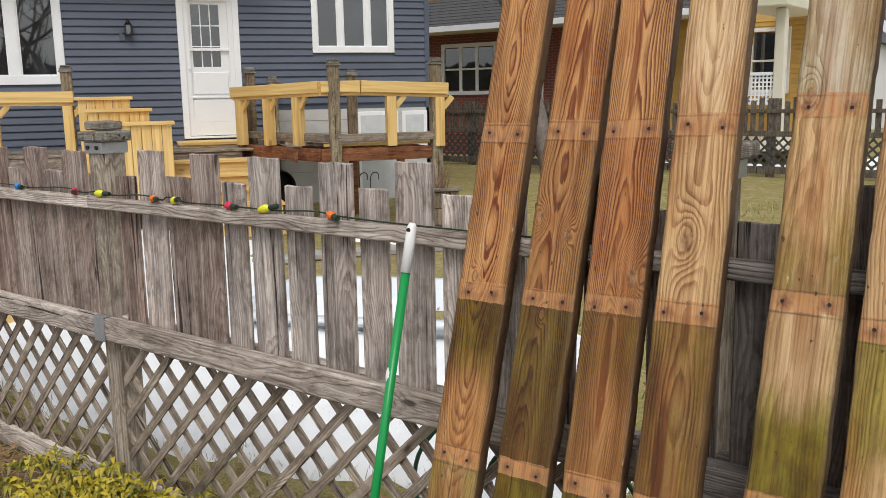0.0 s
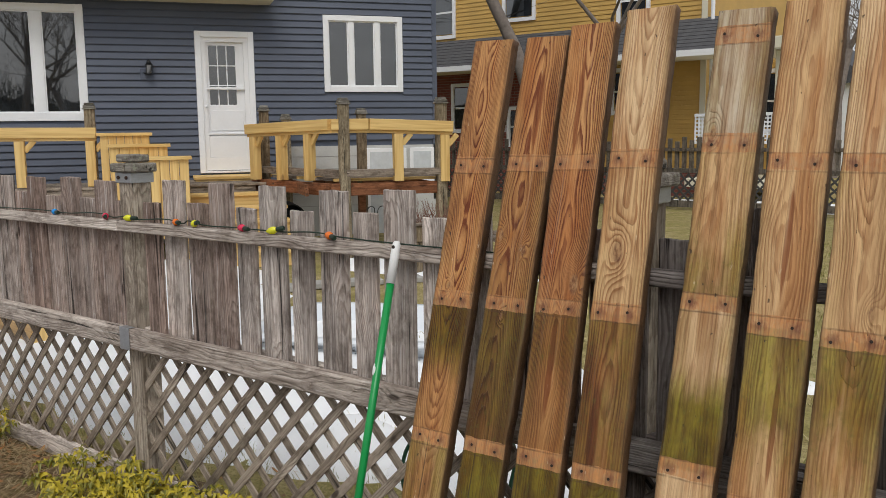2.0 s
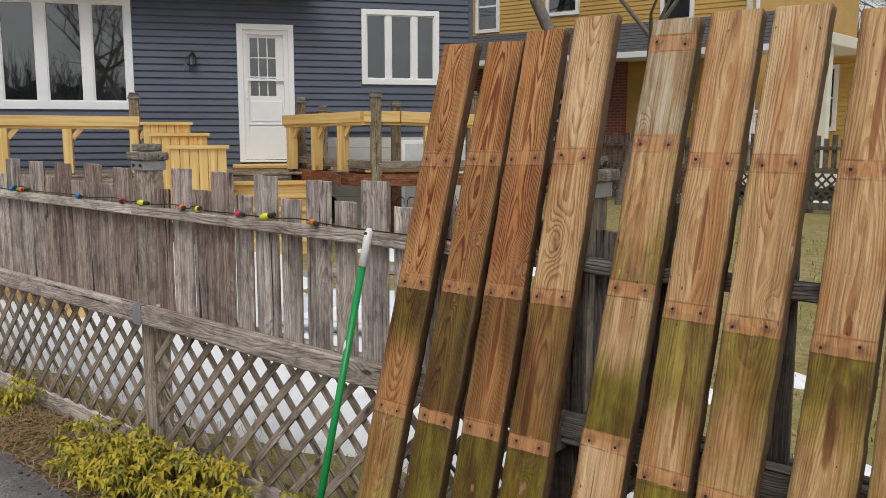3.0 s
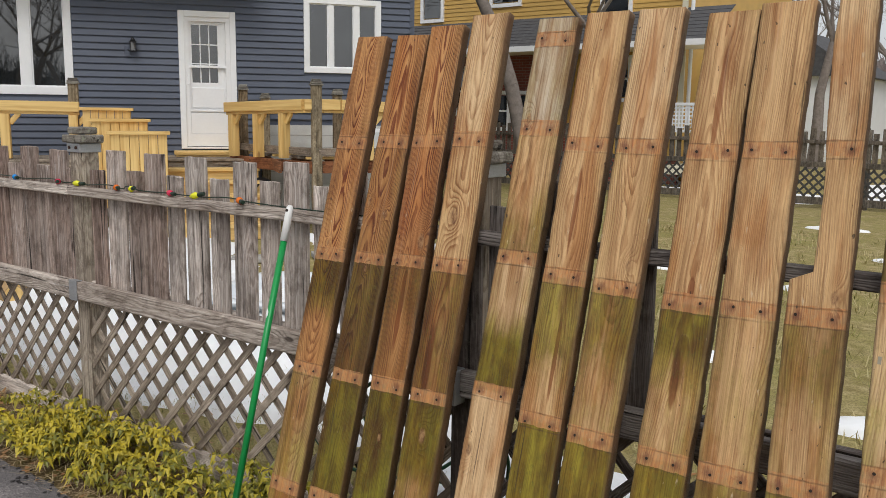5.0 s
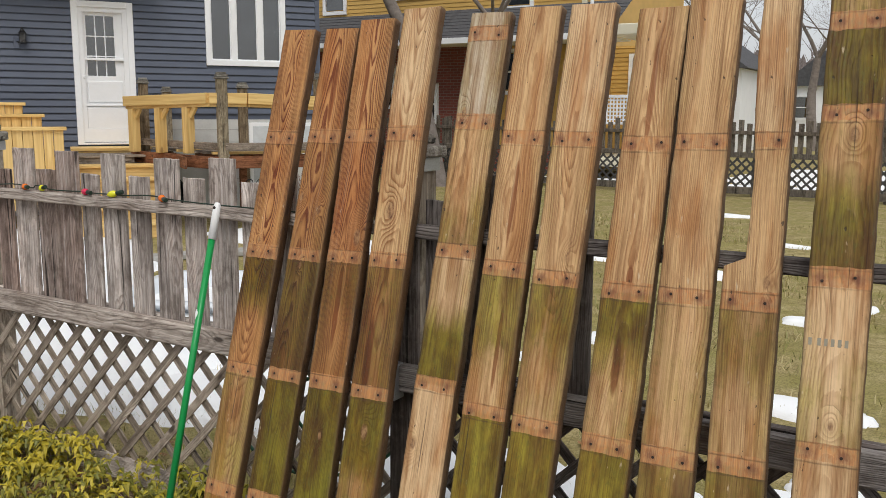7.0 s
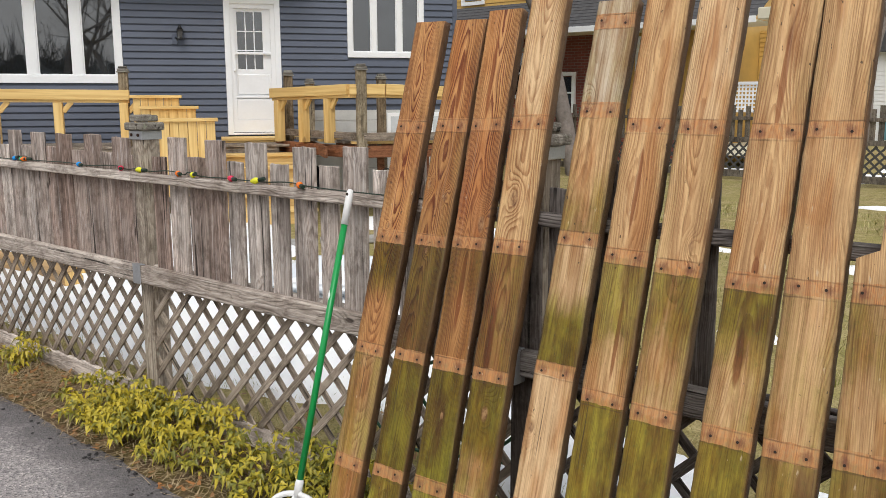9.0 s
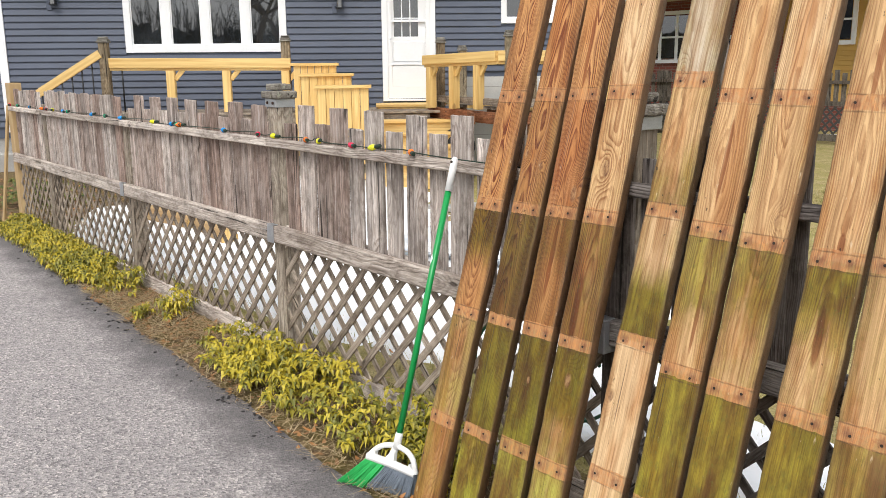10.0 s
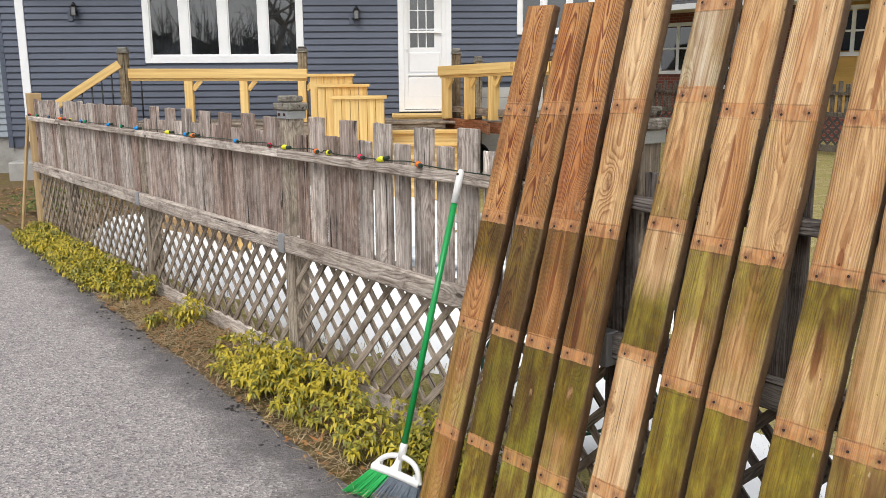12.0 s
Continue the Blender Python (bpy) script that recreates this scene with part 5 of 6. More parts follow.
# ---- plants and litter along the fence ----
M_VINE = leafy("groundcover_leaves", (0.14, 0.14, 0.018), (0.32, 0.275, 0.022), (0.5, 0.39, 0.028))
M_DEAD = leafy("dead_grass", (0.4, 0.3, 0.16), (0.3, 0.2, 0.1), (0.5, 0.4, 0.24))
M_LEAF = leafy("fallen_leaves", (0.22, 0.11, 0.045), (0.3, 0.16, 0.06), (0.4, 0.17, 0.05))
M_THICKET = earth("bare_thicket", (0.06, 0.05, 0.042), (0.13, 0.11, 0.09), (0.08, 0.08, 0.05), 1.5)
M_CRUMB = plain("dark_crumbs", (0.045, 0.04, 0.04), 0.95)
M_GRASS = leafy("lawn_blades", (0.2, 0.2, 0.045), (0.36, 0.31, 0.11), (0.5, 0.41, 0.21))


def leaf_shape(bm, base, out, up, length, width, droop):
    """A pointed leaf folded along its midrib and bent downwards."""
    side = out.cross(up).normalized() * width
    mid = base + out * length * 0.5 + up * length * 0.12
    tip = base + out * length * 0.93 - Vector((0, 0, droop * length))
    a, b, c = bm.verts.new(base), bm.verts.new(mid), bm.verts.new(tip)
    l, r = bm.verts.new(mid + side + up * width * 0.35), bm.verts.new(mid - side + up * width * 0.35)
    for f in ((a, b, l), (b, c, l), (a, r, b), (b, r, c)):
        bm.faces.new(f)


def rosettes(name, count, spots, material, label, seed):
    """Groundcover: short stems that carry whorls of drooping leaves."""
    r = random.Random(seed)
    bm = bmesh.new()
    made = 0
    while made < count:
        u = r.uniform(-5.15, 2.35)
        top = edge_n(u)
        n = 0.03 + (top + 0.03) * r.random() ** 1.1
        dens = 0.25 + 1.0 * noise.noise((u * 2.2, 4.4, 0.3)) + 0.7 * noise.noise((u * 5.0, n * 6.0, 2.2))
        dens += 0.6 if (u > -0.1 and u < 2.3) else 1.1 if u < -2.2 else -0.5
        dens -= 0.9 * max(0.0, n - (0.74 if u > -0.4 else 0.85) * top) / 0.12
        if r.random() > dens or (u > 1.7 and n > 0.33):
            continue
        made += 1
        h = r.uniform(0.03, 0.15) * (1.2 - 0.6 * n / max(top, 0.1)) + 0.012
        base = Vector((u, -n, h))
        lean = Vector((r.uniform(-0.35, 0.35), r.uniform(-0.5, 0.2), 1)).normalized()
        k = r.randint(6, 9)
        ph = r.uniform(0, 6.28)
        for i in range(k):
            a = ph + 6.283 * i / k + r.uniform(-0.25, 0.25)
            out = Vector((math.cos(a), math.sin(a), 0))
            out = (out - lean * out.dot(lean)).normalized()
            leaf_shape(bm, base + lean * r.uniform(-0.012, 0.012), (out + Vector((0, 0, r.uniform(-0.25, 0.25)))).normalized(), lean, r.uniform(0.034, 0.064), r.uniform(0.0075, 0.012), r.uniform(0.1, 0.8))
    ob = part(name, bm, material, None, label, FENCE)
    return tagged(ob, "", "plants", "", "stuff")


rosettes("groundcover", 1750, None, M_VINE, "yellow-green evergreen groundcover along fence foot", 11)


def blades(name, count, place, length, width, flat, material, label, category, seed):
    r = random.Random(seed)
    bm = bmesh.new()
    for k in range(count):
        p = place(r)
        if p is None:
            continue
        a = r.uniform(0, 6.283)
        d = Vector((math.cos(a), math.sin(a), r.uniform(0.0, 0.35) if flat else r.uniform(0.6, 2.2))).normalized()
        L = r.uniform(*length)
        s = Vector((-math.sin(a), math.cos(a), 0)) * width
        p = Vector(p)
        bend = Vector((r.uniform(-0.3, 0.3), r.uniform(-0.3, 0.3), -0.2 if not flat else 0.05)) * L * 0.4
        v = [bm.verts.new(q) for q in (p - s, p + s, p + d * L * 0.55 + s * 0.8, p + d * L * 0.55 - s * 0.8, p + d * L + bend)]
        bm.faces.new((v[0], v[1], v[2], v[3]))
        bm.faces.new((v[3], v[2], v[4]))
    return tagged(part(name, bm, material, None, label, FENCE), "", category, "", "stuff")


def on_strip(r):
    u = r.uniform(-5.2, 2.6)
    n = r.uniform(0.02, edge_n(u) + 0.04)
    if r.random() > 0.3 + (0.65 if -2.6 < u < -0.3 else 0.1):
        return None
    return (u, -n, 0.012 + r.random() * 0.03)


def behind(r):
    return (r.uniform(-5.0, 5.0), 0.08 + 2.2 * r.random() ** 1.6, -0.02)


def beyond(r):
    u, w = r.uniform(-1.0, 7.0), 2.0 + 9.0 * r.random()
    return (u, w, -0.03) if noise.noise((u * 1.4, w * 1.4, 6.0)) > -0.15 else None


def side_bed(r):
    return (r.uniform(-9.5, -5.3), r.uniform(-0.1, 2.2), 0.015 + r.random() * 0.02)


blades("bed_leaves", 1500, side_bed, (0.03, 0.07), 0.014, True, M_LEAF, "brown leaves in the side bed", "leaves", 13)
clump = random.Random(21)
bm = bmesh.new()
for k in range(170):
    c = Vector((-6.6 + clump.gauss(0, 0.3), 0.55 + clump.gauss(0, 0.25), 0.04 + 0.25 * clump.random()))
    for i in range(7):
        a = 6.283 * i / 7 + clump.uniform(-0.3, 0.3)
        leaf_shape(bm, c, Vector((math.cos(a), math.sin(a), clump.uniform(-0.2, 0.4))).normalized(), Vector((0, 0, 1)), clump.uniform(0.05, 0.08), 0.014, 0.3)
tagged(part("low_shrub", bm, leafy("shrub_leaves", (0.06, 0.09, 0.02), (0.13, 0.16, 0.03), (0.2, 0.2, 0.04)), None, "low green shrub beside the house corner", FENCE), "", "shrub", "", "stuff")
blades("dead_grass", 13000, on_strip, (0.04, 0.13), 0.0016, True, M_DEAD, "matted straw and dead grass on the strip", "dead grass", 3)
blades("fallen_leaves", 2400, on_strip, (0.02, 0.05), 0.009, True, M_LEAF, "brown fallen leaves on the strip", "leaves", 4)
blades("lawn_grass", 15000, behind, (0.03, 0.09), 0.0018, False, M_GRASS, "short winter grass behind the fence", "grass", 5)
blades("far_lawn_grass", 14000, beyond, (0.05, 0.11), 0.004, False, M_GRASS, "patchy winter grass across the yard", "grass", 15)
blades("lawn_leaves", 500, behind, (0.03, 0.06), 0.012, True, M_LEAF, "brown leaves lying on the lawn", "leaves", 6)
r = random.Random(8)
bm = bmesh.new()
for k in range(420):
    u = r.uniform(-5.4, 3.0)
    n = edge_n(u) + abs(r.gauss(0, 0.07)) - 0.01
    if noise.noise((u * 2.3, 9.1, 0)) < -0.05 and r.random() < 0.8:
        continue
    s = r.uniform(0.003, 0.013)
    lathe(bm, [(s * 0.6, -0.002), (s, s * 0.3), (s * 0.4, s * 0.8)], 5, pose(u, -n, 0.006, 0, 0, r.uniform(0, 90)) @ Matrix.Diagonal((1, r.uniform(0.5, 1.6), 0.45, 1)))
tagged(part("soil_crumbs", bm, M_CRUMB, None, "dark crumbs of soil on asphalt edge", FENCE), "", "debris", "", "stuff")

# ---- things lying behind the fence ----
hose_pts = []
for k in range(26):
    a = k * 0.62
    hose_pts.append((1.75 + 0.3 * math.cos(a) + 0.03 * k, 0.42 + 0.1 * math.sin(a * 1.3), 0.3 + 0.24 * math.sin(a)))
tagged(cord("garden_hose", hose_pts, 0.008, M_HOSE, None, FENCE), "dark green garden hose coiled behind the lattice", "hose")
basin = thing("plastic_basin", FENCE @ pose(-0.6, 2.75, -0.14, 0, 0, 24), "white plastic basin with a broad rim on the lawn", "basin")
M_BASIN = plain("white_basin_plastic", (0.74, 0.78, 0.82), 0.35, vary=0.05, scale=3.0, bump=0.02)
bm = bmesh.new()
prof = [((0.78, 0.5), 0.0), ((0.88, 0.6), 0.3), ((0.96, 0.68), 0.31), ((0.97, 0.69), 0.29), ((0.96, 0.68), 0.33), ((0.87, 0.59), 0.33), ((0.76, 0.48), 0.05)]
rings = []
for (a, b), z in prof:
    ring = []
    for k in range(48):
        t = 2 * math.pi * k / 48
        c, s = math.cos(t), math.sin(t)
        ring.append(bm.verts.new((a * math.copysign(abs(c) ** 0.4, c), b * math.copysign(abs(s) ** 0.4, s), z)))
    rings.append(ring)
for p, q2 in zip(rings, rings[1:]):
    for k in range(48):
        bm.faces.new((p[k], p[(k + 1) % 48], q2[(k + 1) % 48], q2[k])).smooth = True
bm.faces.new(rings[0][::-1])
bm.faces.new(rings[-1])
part("shell", bm, M_BASIN, basin)
M_LOG = new_pine("pale_cut_log_wood", 0, (0.56, 0.37, 0.18), (0.36, 0.22, 0.1))
for u, w, length, rad, turn in ((-4.35, 1.05, 0.85, 0.1, 8), (-3.45, 1.2, 0.8, 0.09, -6), (-3.9, 1.32, 0.9, 0.085, 3)):
    log = thing("cut_log", FENCE @ pose(u, w, rad * 0.9 + 0.03, 0, 0, turn), "pale tan cut log lying on old snow", "log", "logs behind the fence")
    bm = bmesh.new()
    lathe(bm, [(rad * (0.96 + 0.06 * noise.noise((k * 0.7, u, 0))), length * k / 6) for k in range(7)], 14, pose(0, 0, 0, 0, 90, 0))
    part("trunk_piece", bm, M_LOG, log)
    bm = bmesh.new()
    lathe(bm, [(rad * 0.86, length + 0.001), (rad * 0.84, length + 0.005)], 14, pose(0, 0, 0, 0, 90, 0))
    part("cut_face", bm, M_PINE_Z, log, "pale sawn end face")
stake = thing("wooden_stake", FENCE @ pose(0, 0, 0), "thin tan wooden stake leaning on the fence end", "stake")
beam("stick", (-5.5, -0.12, -0.02), (-5.28, 0.0, 1.25), 0.03, 0.03, new_pine("tan_stake_wood", 0, (0.5, 0.36, 0.2), (0.36, 0.24, 0.12)), stake)
slab = tagged(part("stone_step", soft_box(-6.3, -5.75, -0.5, -0.05, -0.1, 0.3, 0.02), M_CONCRETE, None, "grey concrete step at the house corner"), "", "step")


# ---- far fence and neighbours ----
M_FAR = weathered_wood("dark_far_fence_wood", (0.32, 0.28, 0.23), (0.12, 0.105, 0.09), 2, (0.2, 0.14, 0.1), 0.3, 0.2)
M_FARLAT = plain("dark_far_lattice", (0.06, 0.058, 0.055), 0.9, vary=0.3)
FAR = FENCE @ pose(0, 15.0, -0.03)
far = thing("far_fence", FAR, "dark weathered picket fence with lattice across lawn", "fence")
U0, U1 = -13.0, 7.0
for z, h in ((0.76, 0.1), (1.2, 0.07), (0.06, 0.14)):
    part("rail", soft_box(U0, U1, -0.02, 0.02, z, z + h, 0.004), M_FAR, far)
FP = [picket_mesh(0.1, 0.62 + 0.06 * (k % 2), 60 + k) for k in range(4)]
for me in FP:
    me.materials[0] = M_FAR
u, k = U0, 0
while u < U1:
    part("picket", FP[k % 4], None, far, "", pose(u, 0.035, 0.8 + rng.uniform(-0.02, 0.02)))
    u += 0.155
    k += 1
u = U0
while u < U1:
    part("post", soft_box(-0.07, 0.07, -0.07, 0.07, 0, 1.52, 0.006), M_FAR, far, "", pose(u, 0.09, -0.05))
    u += 2.3
for sign in (1, -1):
    c = U0
    while c < U1:
        bm = bmesh.new()
        box(bm, 0, 0.78, -0.004, 0.004, -0.02, 0.02)
        part("slat", bm, M_FARLAT, far, "", pose(c, 0.005 * sign, 0.2 if sign > 0 else 0.75, 0, -45 * sign, 0))
        c += 0.17


def brick_face(name, a, b, mortar):
    m = Nodes(name)
    pos = m.coords()
    cx = m.t.nodes.new("ShaderNodeCombineXYZ")
    m.put(cx.inputs[0], m.axis(pos, 0))
    m.put(cx.inputs[1], m.axis(pos, 2))
    n = m.t.nodes.new("ShaderNodeTexBrick")
    m.put(n.inputs["Vector"], cx.outputs[0])
    for k, v in (("Color1", (*a, 1)), ("Color2", (*b, 1)), ("Mortar", (*mortar, 1)), ("Scale", 1.0), ("Mortar Size", 0.008), ("Brick Width", 0.215), ("Row Height", 0.075)):
        n.inputs[k].default_value = v
    dirt = m.noise(pos, 1.5, 4.0, 0.6)
    col = m.mix(m.math("MULTIPLY", dirt, 0.5), n.outputs["Color"], tuple(c * 0.5 for c in a))
    return m.finish(col, 0.9, n.outputs["Fac"], -0.4, 0.006)


M_BRICKFACE = brick_face("red_brick_wall", (0.27, 0.07, 0.05), (0.2, 0.055, 0.042), (0.26, 0.19, 0.16))
yellow = thing("yellow_house", FENCE @ pose(0, 0, 0), "two-storey yellow clapboard house with brick ground floor", "house")
YW = [(-12.35, -11.69, 4.41, 5.7), (-9.87, -9.0, 4.7, 5.85), (-6.4, -5.7, 4.26, 5.4)]
YC = (-6.55, -5.64, 2.1, 3.08)
part("wall", wall_with_holes(-14.0, -4.2, 18.52, 18.8, 0, 8.5, []), M_YELLOW, yellow)
part("wall", soft_box(-4.4, -4.2, 18.8, 27.0, 0, 8.5, 0.01), M_YELLOW, yellow)
clad(yellow, -14.0, -4.2, 4.1, 8.4, 0.115, YW, M_YELLOW, 18.52, 0.02)
clad(yellow, -7.38, -4.2, 0.6, 3.3, 0.115, [YC], M_YELLOW, 18.52, 0.02)
part("brick_wall", soft_box(-14.0, -7.38, 18.3, 18.5, -0.1, 3.4, 0.006), M_BRICKFACE, yellow, "dark red brick ground floor")
part("foundation", soft_box(-7.37, -4.2, 18.45, 18.6, -0.1, 0.6, 0.006), M_BRICKFACE, yellow)
part("roof", soft_box(-14.4, -3.9, 18.0, 27.4, 8.5, 8.7, 0.02), M_SHINGLE, yellow)
# skirt roof in shingle courses
slope = math.degrees(math.atan2(0.88, 1.5))
for k in range(9):
    f = k / 9
    part("shingle_course", soft_box(-13.0, -3.0, 0, 0.24, 0, 0.02, 0.003), M_SHINGLE, yellow, "", pose(0, 17.0 + 1.5 * f, 3.36 + 0.88 * f, slope - 4, 0, 0))
part("fascia", soft_box(-13.0, -3.0, 16.96, 17.0, 3.24, 3.38, 0.004), M_WHITE, yellow, "white gutter board")
part("soffit", soft_box(-13.0, -3.0, 17.01, 18.5, 3.26, 3.3, 0.004), M_CREAM, yellow)
part("corner_board", soft_box(-4.28, -4.14, 18.46, 18.5, 0.5, 8.4, 0.004), M_CREAM, yellow)
bm = bmesh.new()
rod(bm, (-3.98, 18.4, 0.3), (-3.98, 18.4, 8.2), 0.05, n=8)
part("downpipe", bm, M_WHITE, yellow)


def far_window(parent, x0, x1, z0, z1, y, lights=1, cross=True):
    bm = bmesh.new()
    frame_bars(bm, x0 - 0.1, x1 + 0.1, y - 0.05, y + 0.02, z0 - 0.1, z1 + 0.1, 0.1)
    w = part("window", bm, M_WHITE, parent)
    step = (x1 - x0) / lights
    for k in range(lights):
        part("pane", soft_box(x0 + step * k + 0.03, x0 + step * (k + 1) - 0.03, y - 0.02, y - 0.012, z0 + 0.03, z1 - 0.03, 0.001), M_GLASS, w)
    bm = bmesh.new()
    box(bm, x0, x1, y - 0.035, y - 0.01, (z0 + z1) / 2 - 0.025, (z0 + z1) / 2 + 0.025)
    for k in range(1, lights):
        box(bm, x0 + step * k - 0.05, x0 + step * k + 0.05, y - 0.03, y - 0.005, z0, z1)
    part("sash_bar", bm, M_WHITE, w)


for h in YW:
    far_window(yellow, *h, 18.5)
far_window(yellow, *YC, 18.5, 2)
far_window(yellow, -11.5, -9.85, 1.7, 2.9, 18.28, 3)
far_window(yellow, -9.58, -9.15, 1.3, 2.2, 18.28)
far_window(yellow, -8.85, -8.42, 1.3, 2.2, 18.28)
# porch beside it
porch = thing("porch", FENCE @ pose(0, 0, 0), "cream porch with a white column and lattice rail", "porch")
part("roof", soft_box(-2.98, -1.85, 17.0, 20.4, 3.3, 3.55, 0.02), M_CREAM, porch)
part("back_wall", soft_box(-4.19, -1.9, 20.5, 20.7, 0, 3.3, 0.01), M_YELLOW, porch)
part("column", soft_box(-2.2, -1.98, 17.4, 17.62, 0.5, 3.29, 0.02), M_CREAM, porch)
part("floor", soft_box(-4.1, -1.9, 17.2, 20.4, 0.3, 0.5, 0.02), M_CREAM, porch)
part("rail", soft_box(-4.0, -2.21, 17.46, 17.54, 1.9, 1.97, 0.006), M_WHITE, porch)
part("rail", soft_box(-4.0, -2.21, 17.46, 17.54, 1.28, 1.34, 0.006), M_WHITE, porch)
for k in range(22):
    part("rail_slat", soft_box(-4.0 + 0.082 * k, -3.965 + 0.082 * k, 17.49, 17.505, 1.34, 1.9, 0.002), M_WHITE, porch)
for k in range(6):
    part("rail_slat", soft_box(-4.0, -2.21, 17.505, 17.52, 1.38 + 0.09 * k, 1.415 + 0.09 * k, 0.002), M_WHITE, porch)
clad(porch, -4.19, -1.9, 0.6, 3.3, 0.115, [(-3.7, -2.7, 1.5, 3.1)], M_YELLOW, 20.49, 0.02)
far_window(porch, -3.6, -2.8, 1.6, 3.0, 20.48)


def small_house(u0, u1, w0, w1, h, rise, label):
    s = thing("white_outbuilding", FENCE @ pose(0, 0, 0), label, "outbuilding", "white buildings beyond the lawn")
    M_W = M_WHITE
    part("wall", soft_box(u0, u1, w0, w1, -0.1, h, 0.01), M_W, s)
    clad(s, u0, u1, 0.2, h, 0.14, [], M_W, w0 - 0.002, 0.02)
    mid = (u0 + u1) / 2
    bm = bmesh.new()
    vs = [bm.verts.new(p) for p in ((u0 - 0.3, w0 - 0.3, h - 0.1), (u1 + 0.3, w0 - 0.3, h - 0.1), (mid, w0 - 0.3, h + rise), (u0 - 0.3, w1 + 0.3, h - 0.1), (u1 + 0.3, w1 + 0.3, h - 0.1), (mid, w1 + 0.3, h + rise))]
    for f in ((0, 1, 2), (3, 5, 4), (0, 2, 5, 3), (1, 4, 5, 2), (0, 3, 4, 1)):
        bm.faces.new([vs[k] for k in f])
    part("roof", bm, M_SHINGLE, s)
    far_window(s, u0 + 0.4, u0 + 1.1, 1.3, 2.3, w0 - 0.03)
    # a blue-green bin against the wall, built as a short door slab
    part("door", soft_box(u1 - 0.7, u1 - 0.35, w0 - 0.05, w0 - 0.025, 0.0, 1.0, 0.01), plain("blue_green_bin", (0.1, 0.25, 0.3), 0.5), s)


small_house(-8.5, -3.75, 34.0, 41.0, 3.4, 1.8, "white clapboard garage with grey roof")
small_house(-3.4, -0.2, 42.0, 48.0, 2.9, 1.5, "small white house with a blue-green bin")
small_house(4.0, 9.0, 44.0, 50.0, 3.0, 1.8, "white shed with grey roof")


def bare_tree(u, w, lean, height, radius, seed, levels=5, at=FENCE, label="bare winter tree with grey bark and fine twigs"):
    """Trunk with limbs that fork into twigs."""
    r = random.Random(seed)
    tree = thing("tree", at @ pose(u, w, -0.1), label, "tree", "bare trees")
    trunk, limbs = bmesh.new(), bmesh.new()

    def grow(p, d, length, rad, lev):
        bm = trunk if lev == 0 else limbs
        n = 9 if lev == 0 else 6 if lev < 2 else 4 if lev < 4 else 3
        steps = 5 if lev == 0 else 3
        for k in range(steps):
            d2 = (d + Vector((r.gauss(0, 0.09), r.gauss(0, 0.09), 0.03 if lev else 0.0))).normalized()
            q = p + d2 * length / steps
            r2 = rad * (0.9 if lev == 0 else 0.8)
            rod(bm, p, q, rad, r2, n, False)
            p, d, rad = q, d2, r2
            if lev and lev < levels and k < steps - 1 and r.random() < 0.75:
                side = Vector((r.gauss(0, 1), r.gauss(0, 1), r.gauss(0.25, 0.6))).normalized()
                grow(p, (d * 0.6 + side * 0.8).normalized(), length * r.uniform(0.45, 0.7), max(rad * 0.55, 0.005), lev + 1)
        if lev < levels:
            for k in range(r.randint(2, 3) if lev else 4):
                side = Vector((r.gauss(0, 1), r.gauss(0, 1), r.gauss(0.3, 0.4))).normalized()
                grow(p, (d * 0.75 + side * 0.65).normalized(), length * r.uniform(0.5, 0.78), max(rad * r.uniform(0.55, 0.75), 0.005), lev + 1)

    grow(Vector((0, 0, 0)), Vector(lean).normalized(), height, radius, 0)
    part("trunk", trunk, M_BARK, tree)
    part("crown", limbs, M_BARK, tree)
    return tree


bare_tree(-5.4, 13.6, (-0.45, 0, 1), 6.2, 0.19, 1, 5)
bare_tree(-5.05, 14.1, (0.02, 0, 1), 3.6, 0.11, 2, 5)
bare_tree(-3.75, 29.0, (0.05, 0, 1), 4.4, 0.22, 3, 5)
bare_tree(-1.5, 38.0, (-0.1, 0, 1), 4.0, 0.25, 4, 5)
for k, (u, w) in enumerate(((-6.0, 55.0), (-1.0, 58.0), (4.0, 56.0), (9.0, 52.0), (-12.0, 60.0))):
    bare_tree(u, w, (0.03, 0, 1), 5.5, 0.3, 10 + k, 5)
# trees across the driveway, mirrored in the windows
for k, (u, n) in enumerate(((9.5, 13.0), (12.5, 15.0), (14.0, 11.0), (17.5, 17.0), (7.0, 17.0))):
    bare_tree(u, -n, (0.04, 0, 1), 4.2, 0.22, 30 + k, 5)

# ---- unseen wooded backdrop, added to darken the reflections low in the windows ----
bm = bmesh.new()
cols = []
for k in range(241):
    u = -60.0 + 0.5 * k
    top = 5.0 + 1.6 * noise.noise((u * 0.09, 1.0, 0.0)) + 1.2 * noise.noise((u * 0.5, 2.0, 0.0)) + 0.9 * noise.noise((u * 1.9, 3.0, 0.0))
    cols.append([bm.verts.new((u, -44.0 + 1.5 * noise.noise((u * 0.4, z, 4.0)) - z * 0.4, z)) for z in (-0.1, 0.35 * top, 0.7 * top, top)])
for a, b in zip(cols, cols[1:]):
    for k in range(3):
        bm.faces.new((a[k], b[k], b[k + 1], a[k + 1]))
r = random.Random(47)
for k in range(1400):
    u, z = r.uniform(-40, 50), r.uniform(2.5, 5.5)
    p = Vector((u, -44.0 - z * 0.4, z))
    rod(bm, p, p + Vector((r.gauss(0, 0.8), r.gauss(0, 0.3), r.uniform(1.0, 3.4))), 0.06, 0.015, 3, False)
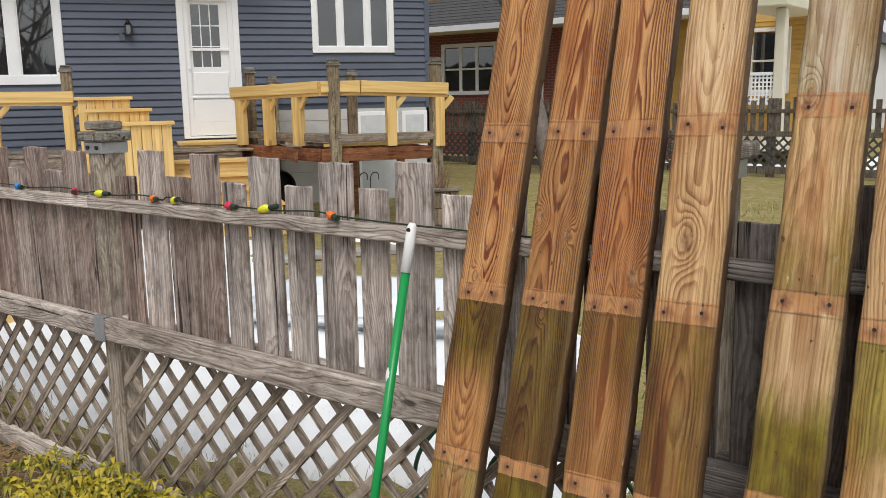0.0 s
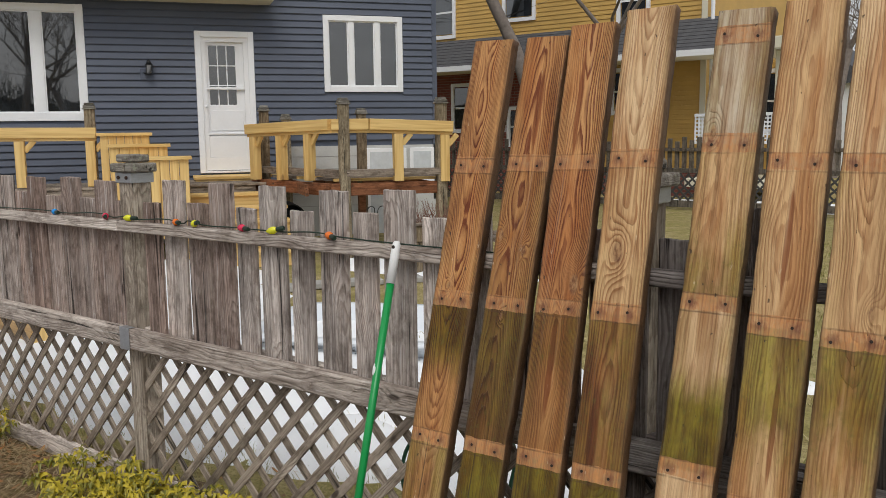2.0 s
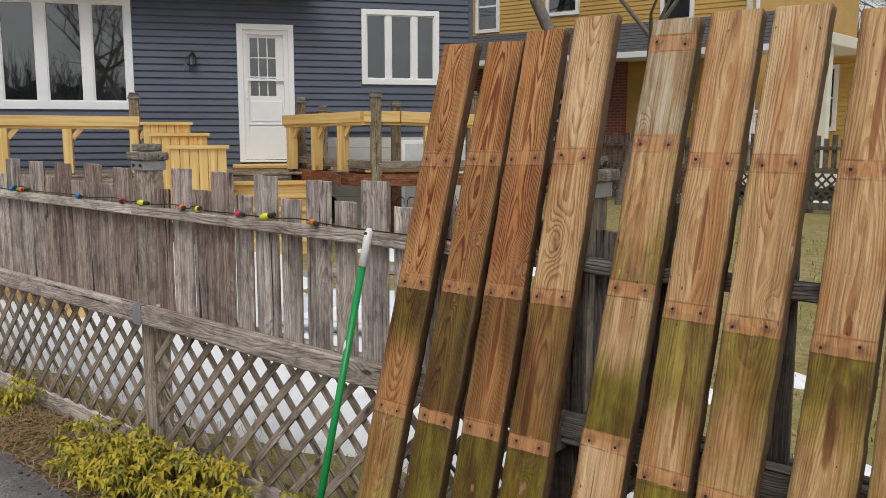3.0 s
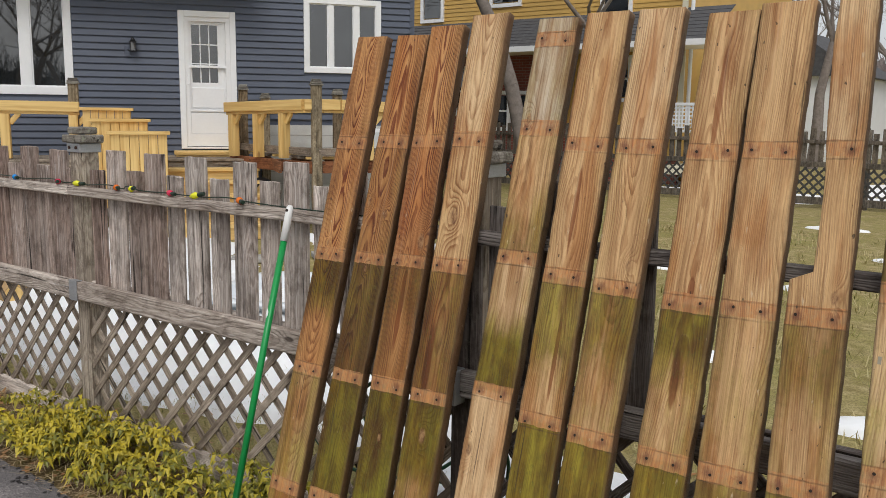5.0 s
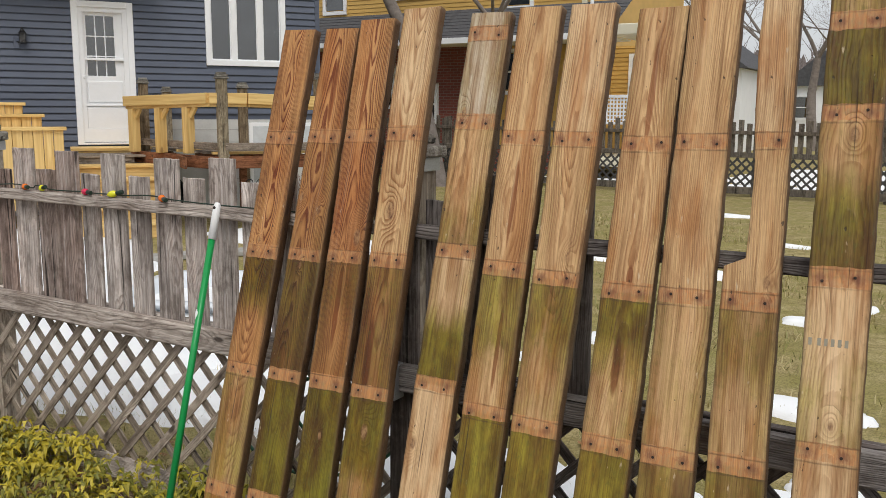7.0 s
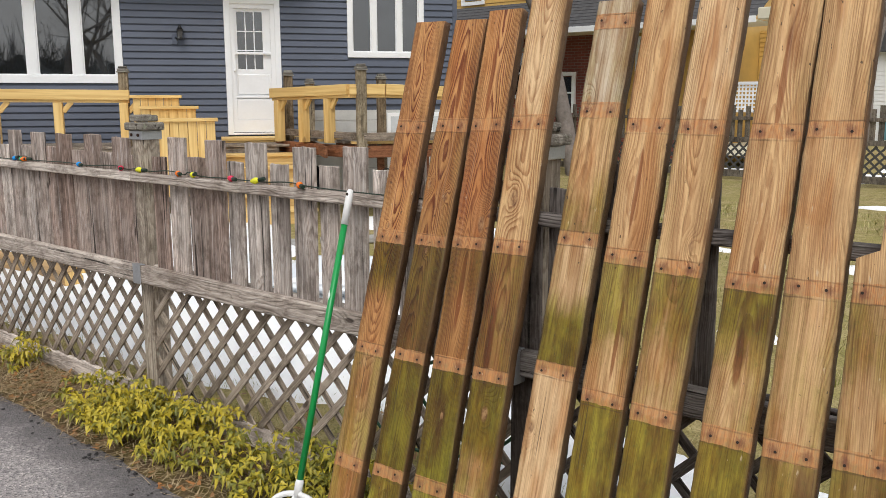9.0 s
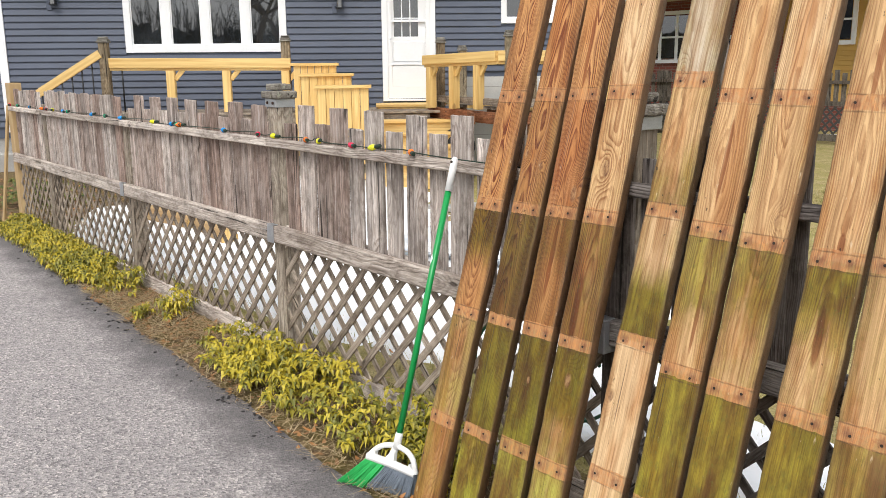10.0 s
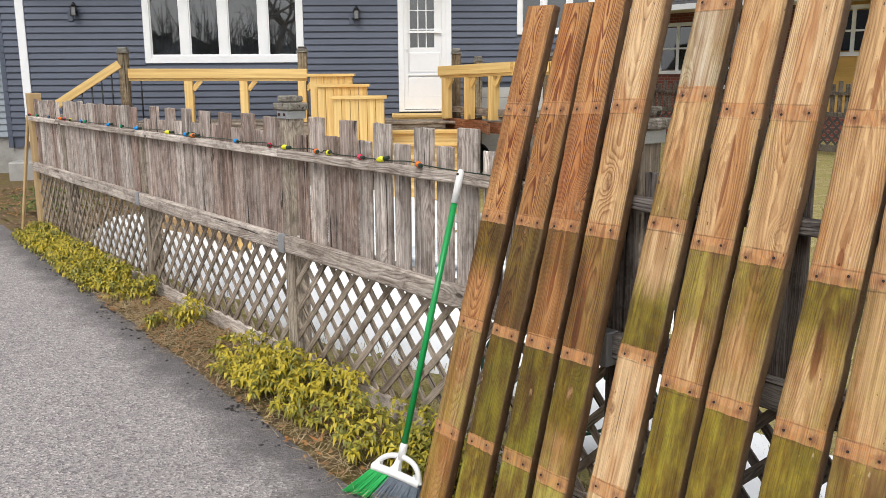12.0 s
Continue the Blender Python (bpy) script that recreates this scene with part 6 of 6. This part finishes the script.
tagged(part("backdrop", bm, M_THICKET, None, "dark thicket backdrop added to be mirrored in the windows", FENCE), "", "woods", "", "structure")

# ---- far woods behind the neighbouring houses ----
M_WOODS = earth("far_woods", (0.17, 0.145, 0.14), (0.33, 0.29, 0.28), (0.24, 0.2, 0.19), 0.9)
r = random.Random(91)
bm = bmesh.new()
cols = []
for k in range(401):
    u = -40.0 + 0.25 * k
    top = 6.4 + 1.2 * noise.noise((u * 0.08, 5.0, 0.0)) + 0.8 * noise.noise((u * 0.6, 6.0, 0.0)) + r.uniform(-0.5, 0.5)
    cols.append([bm.verts.new((u, 78.0 + 1.2 * noise.noise((u * 0.5, z, 8.0)) + z * 0.3, z)) for z in (-0.1, 0.35 * top, 0.7 * top, top)])
for a, b in zip(cols, cols[1:]):
    for k in range(3):
        bm.faces.new((a[k], b[k], b[k + 1], a[k + 1]))
for k in range(900):
    u, z = r.uniform(-40, 60), r.uniform(4.5, 6.5)
    p = Vector((u, 78.6 + z * 0.3, z))
    rod(bm, p, p + Vector((r.gauss(0, 0.7), r.gauss(0, 0.3), r.uniform(0.8, 2.6))), 0.05, 0.012, 3, False)
tagged(part("backdrop", bm, M_WOODS, None, "grey-brown bare woods behind the neighbouring houses", FENCE), "", "woods", "", "structure")


# ---- clutter round the deck ----
planter = thing("timber_planter", pose(2.2, -4.5, -0.03), "old timber planter box with dead twigs", "planter")
for k in range(3):
    part("side_board", soft_box(0, 0.55, 0, 0.03, 0.02 + 0.19 * k, 0.2 + 0.19 * k, 0.004), M_DECKPOST, planter)
    part("side_board", soft_box(0, 0.55, 0.5, 0.53, 0.02 + 0.19 * k, 0.2 + 0.19 * k, 0.004), M_DECKPOST, planter)
    part("side_board", soft_box(0.0, 0.03, 0.031, 0.499, 0.02 + 0.19 * k, 0.2 + 0.19 * k, 0.004), M_DECKPOST, planter)
    part("side_board", soft_box(0.52, 0.55, 0.031, 0.499, 0.02 + 0.19 * k, 0.2 + 0.19 * k, 0.004), M_DECKPOST, planter)
part("rim", soft_box(-0.03, 0.58, -0.03, 0.04, 0.59, 0.62, 0.004), M_DECKGREY, planter)
part("soil", soft_box(0.031, 0.519, 0.031, 0.499, 0.02, 0.5, 0.004), M_SOIL, planter)
r = random.Random(3)
bm = bmesh.new()
for k in range(120):
    p = Vector((r.uniform(0.08, 0.47), r.uniform(0.08, 0.45), 0.5))
    q2 = p + Vector((r.gauss(0, 0.1), r.gauss(0, 0.1), r.uniform(0.1, 0.4)))
    rod(bm, p, q2, 0.004, 0.0015, 3, False)
part("twigs", bm, plain("red_brown_twigs", (0.2, 0.1, 0.07), 0.9), planter)
for x in (1.88, 2.02):
    hook = thing("garden_hook", pose(x, -3.35, -0.05), "thin black metal shepherd hook", "garden hook", "garden hooks")
    cord("stem", [(0, 0, 0), (0, 0, 0.62), (0.03, 0, 0.74), (0.09, 0, 0.74), (0.1, 0, 0.66)], 0.006, M_BLACK, hook)
tyre = thing("garden_tub", pose(1.05, -1.9, 0.42, 80, 0, 20), "black plastic garden tub under the deck", "tub")
bm = bmesh.new()
lathe(bm, [(0.27, 0.0), (0.28, 0.015), (0.27, 0.03), (0.21, 0.22), (0.195, 0.23), (0.2, 0.2), (0.255, 0.03), (0.25, 0.01)], 24)
part("tub", bm, M_BLACK, tyre)
edging = thing("timber_edging", pose(3.4, -1.6, -0.02, 0, 0, -30), "weathered timbers stacked on the lawn", "timber")
for k in range(3):
    part("timber", soft_box(0, 1.3 - 0.2 * k, 0.09 * k, 0.09 * k + 0.08, 0.0 + 0.07 * (k == 2), 0.08 + 0.07 * (k == 2), 0.006), M_DECKGREY, edging)
for k in range(5):
    pv = part("paver", soft_box(0, 0.38, 0, 0.25, 0, 0.06, 0.008), M_CONCRETE, None, "pale concrete paver on the lawn", pose(0.4 + 0.46 * k, -5.0 + 0.05 * math.sin(k), -0.02, 0, 0, 4 * k - 8))
    tagged(pv, "", "paver", "pavers on the lawn")
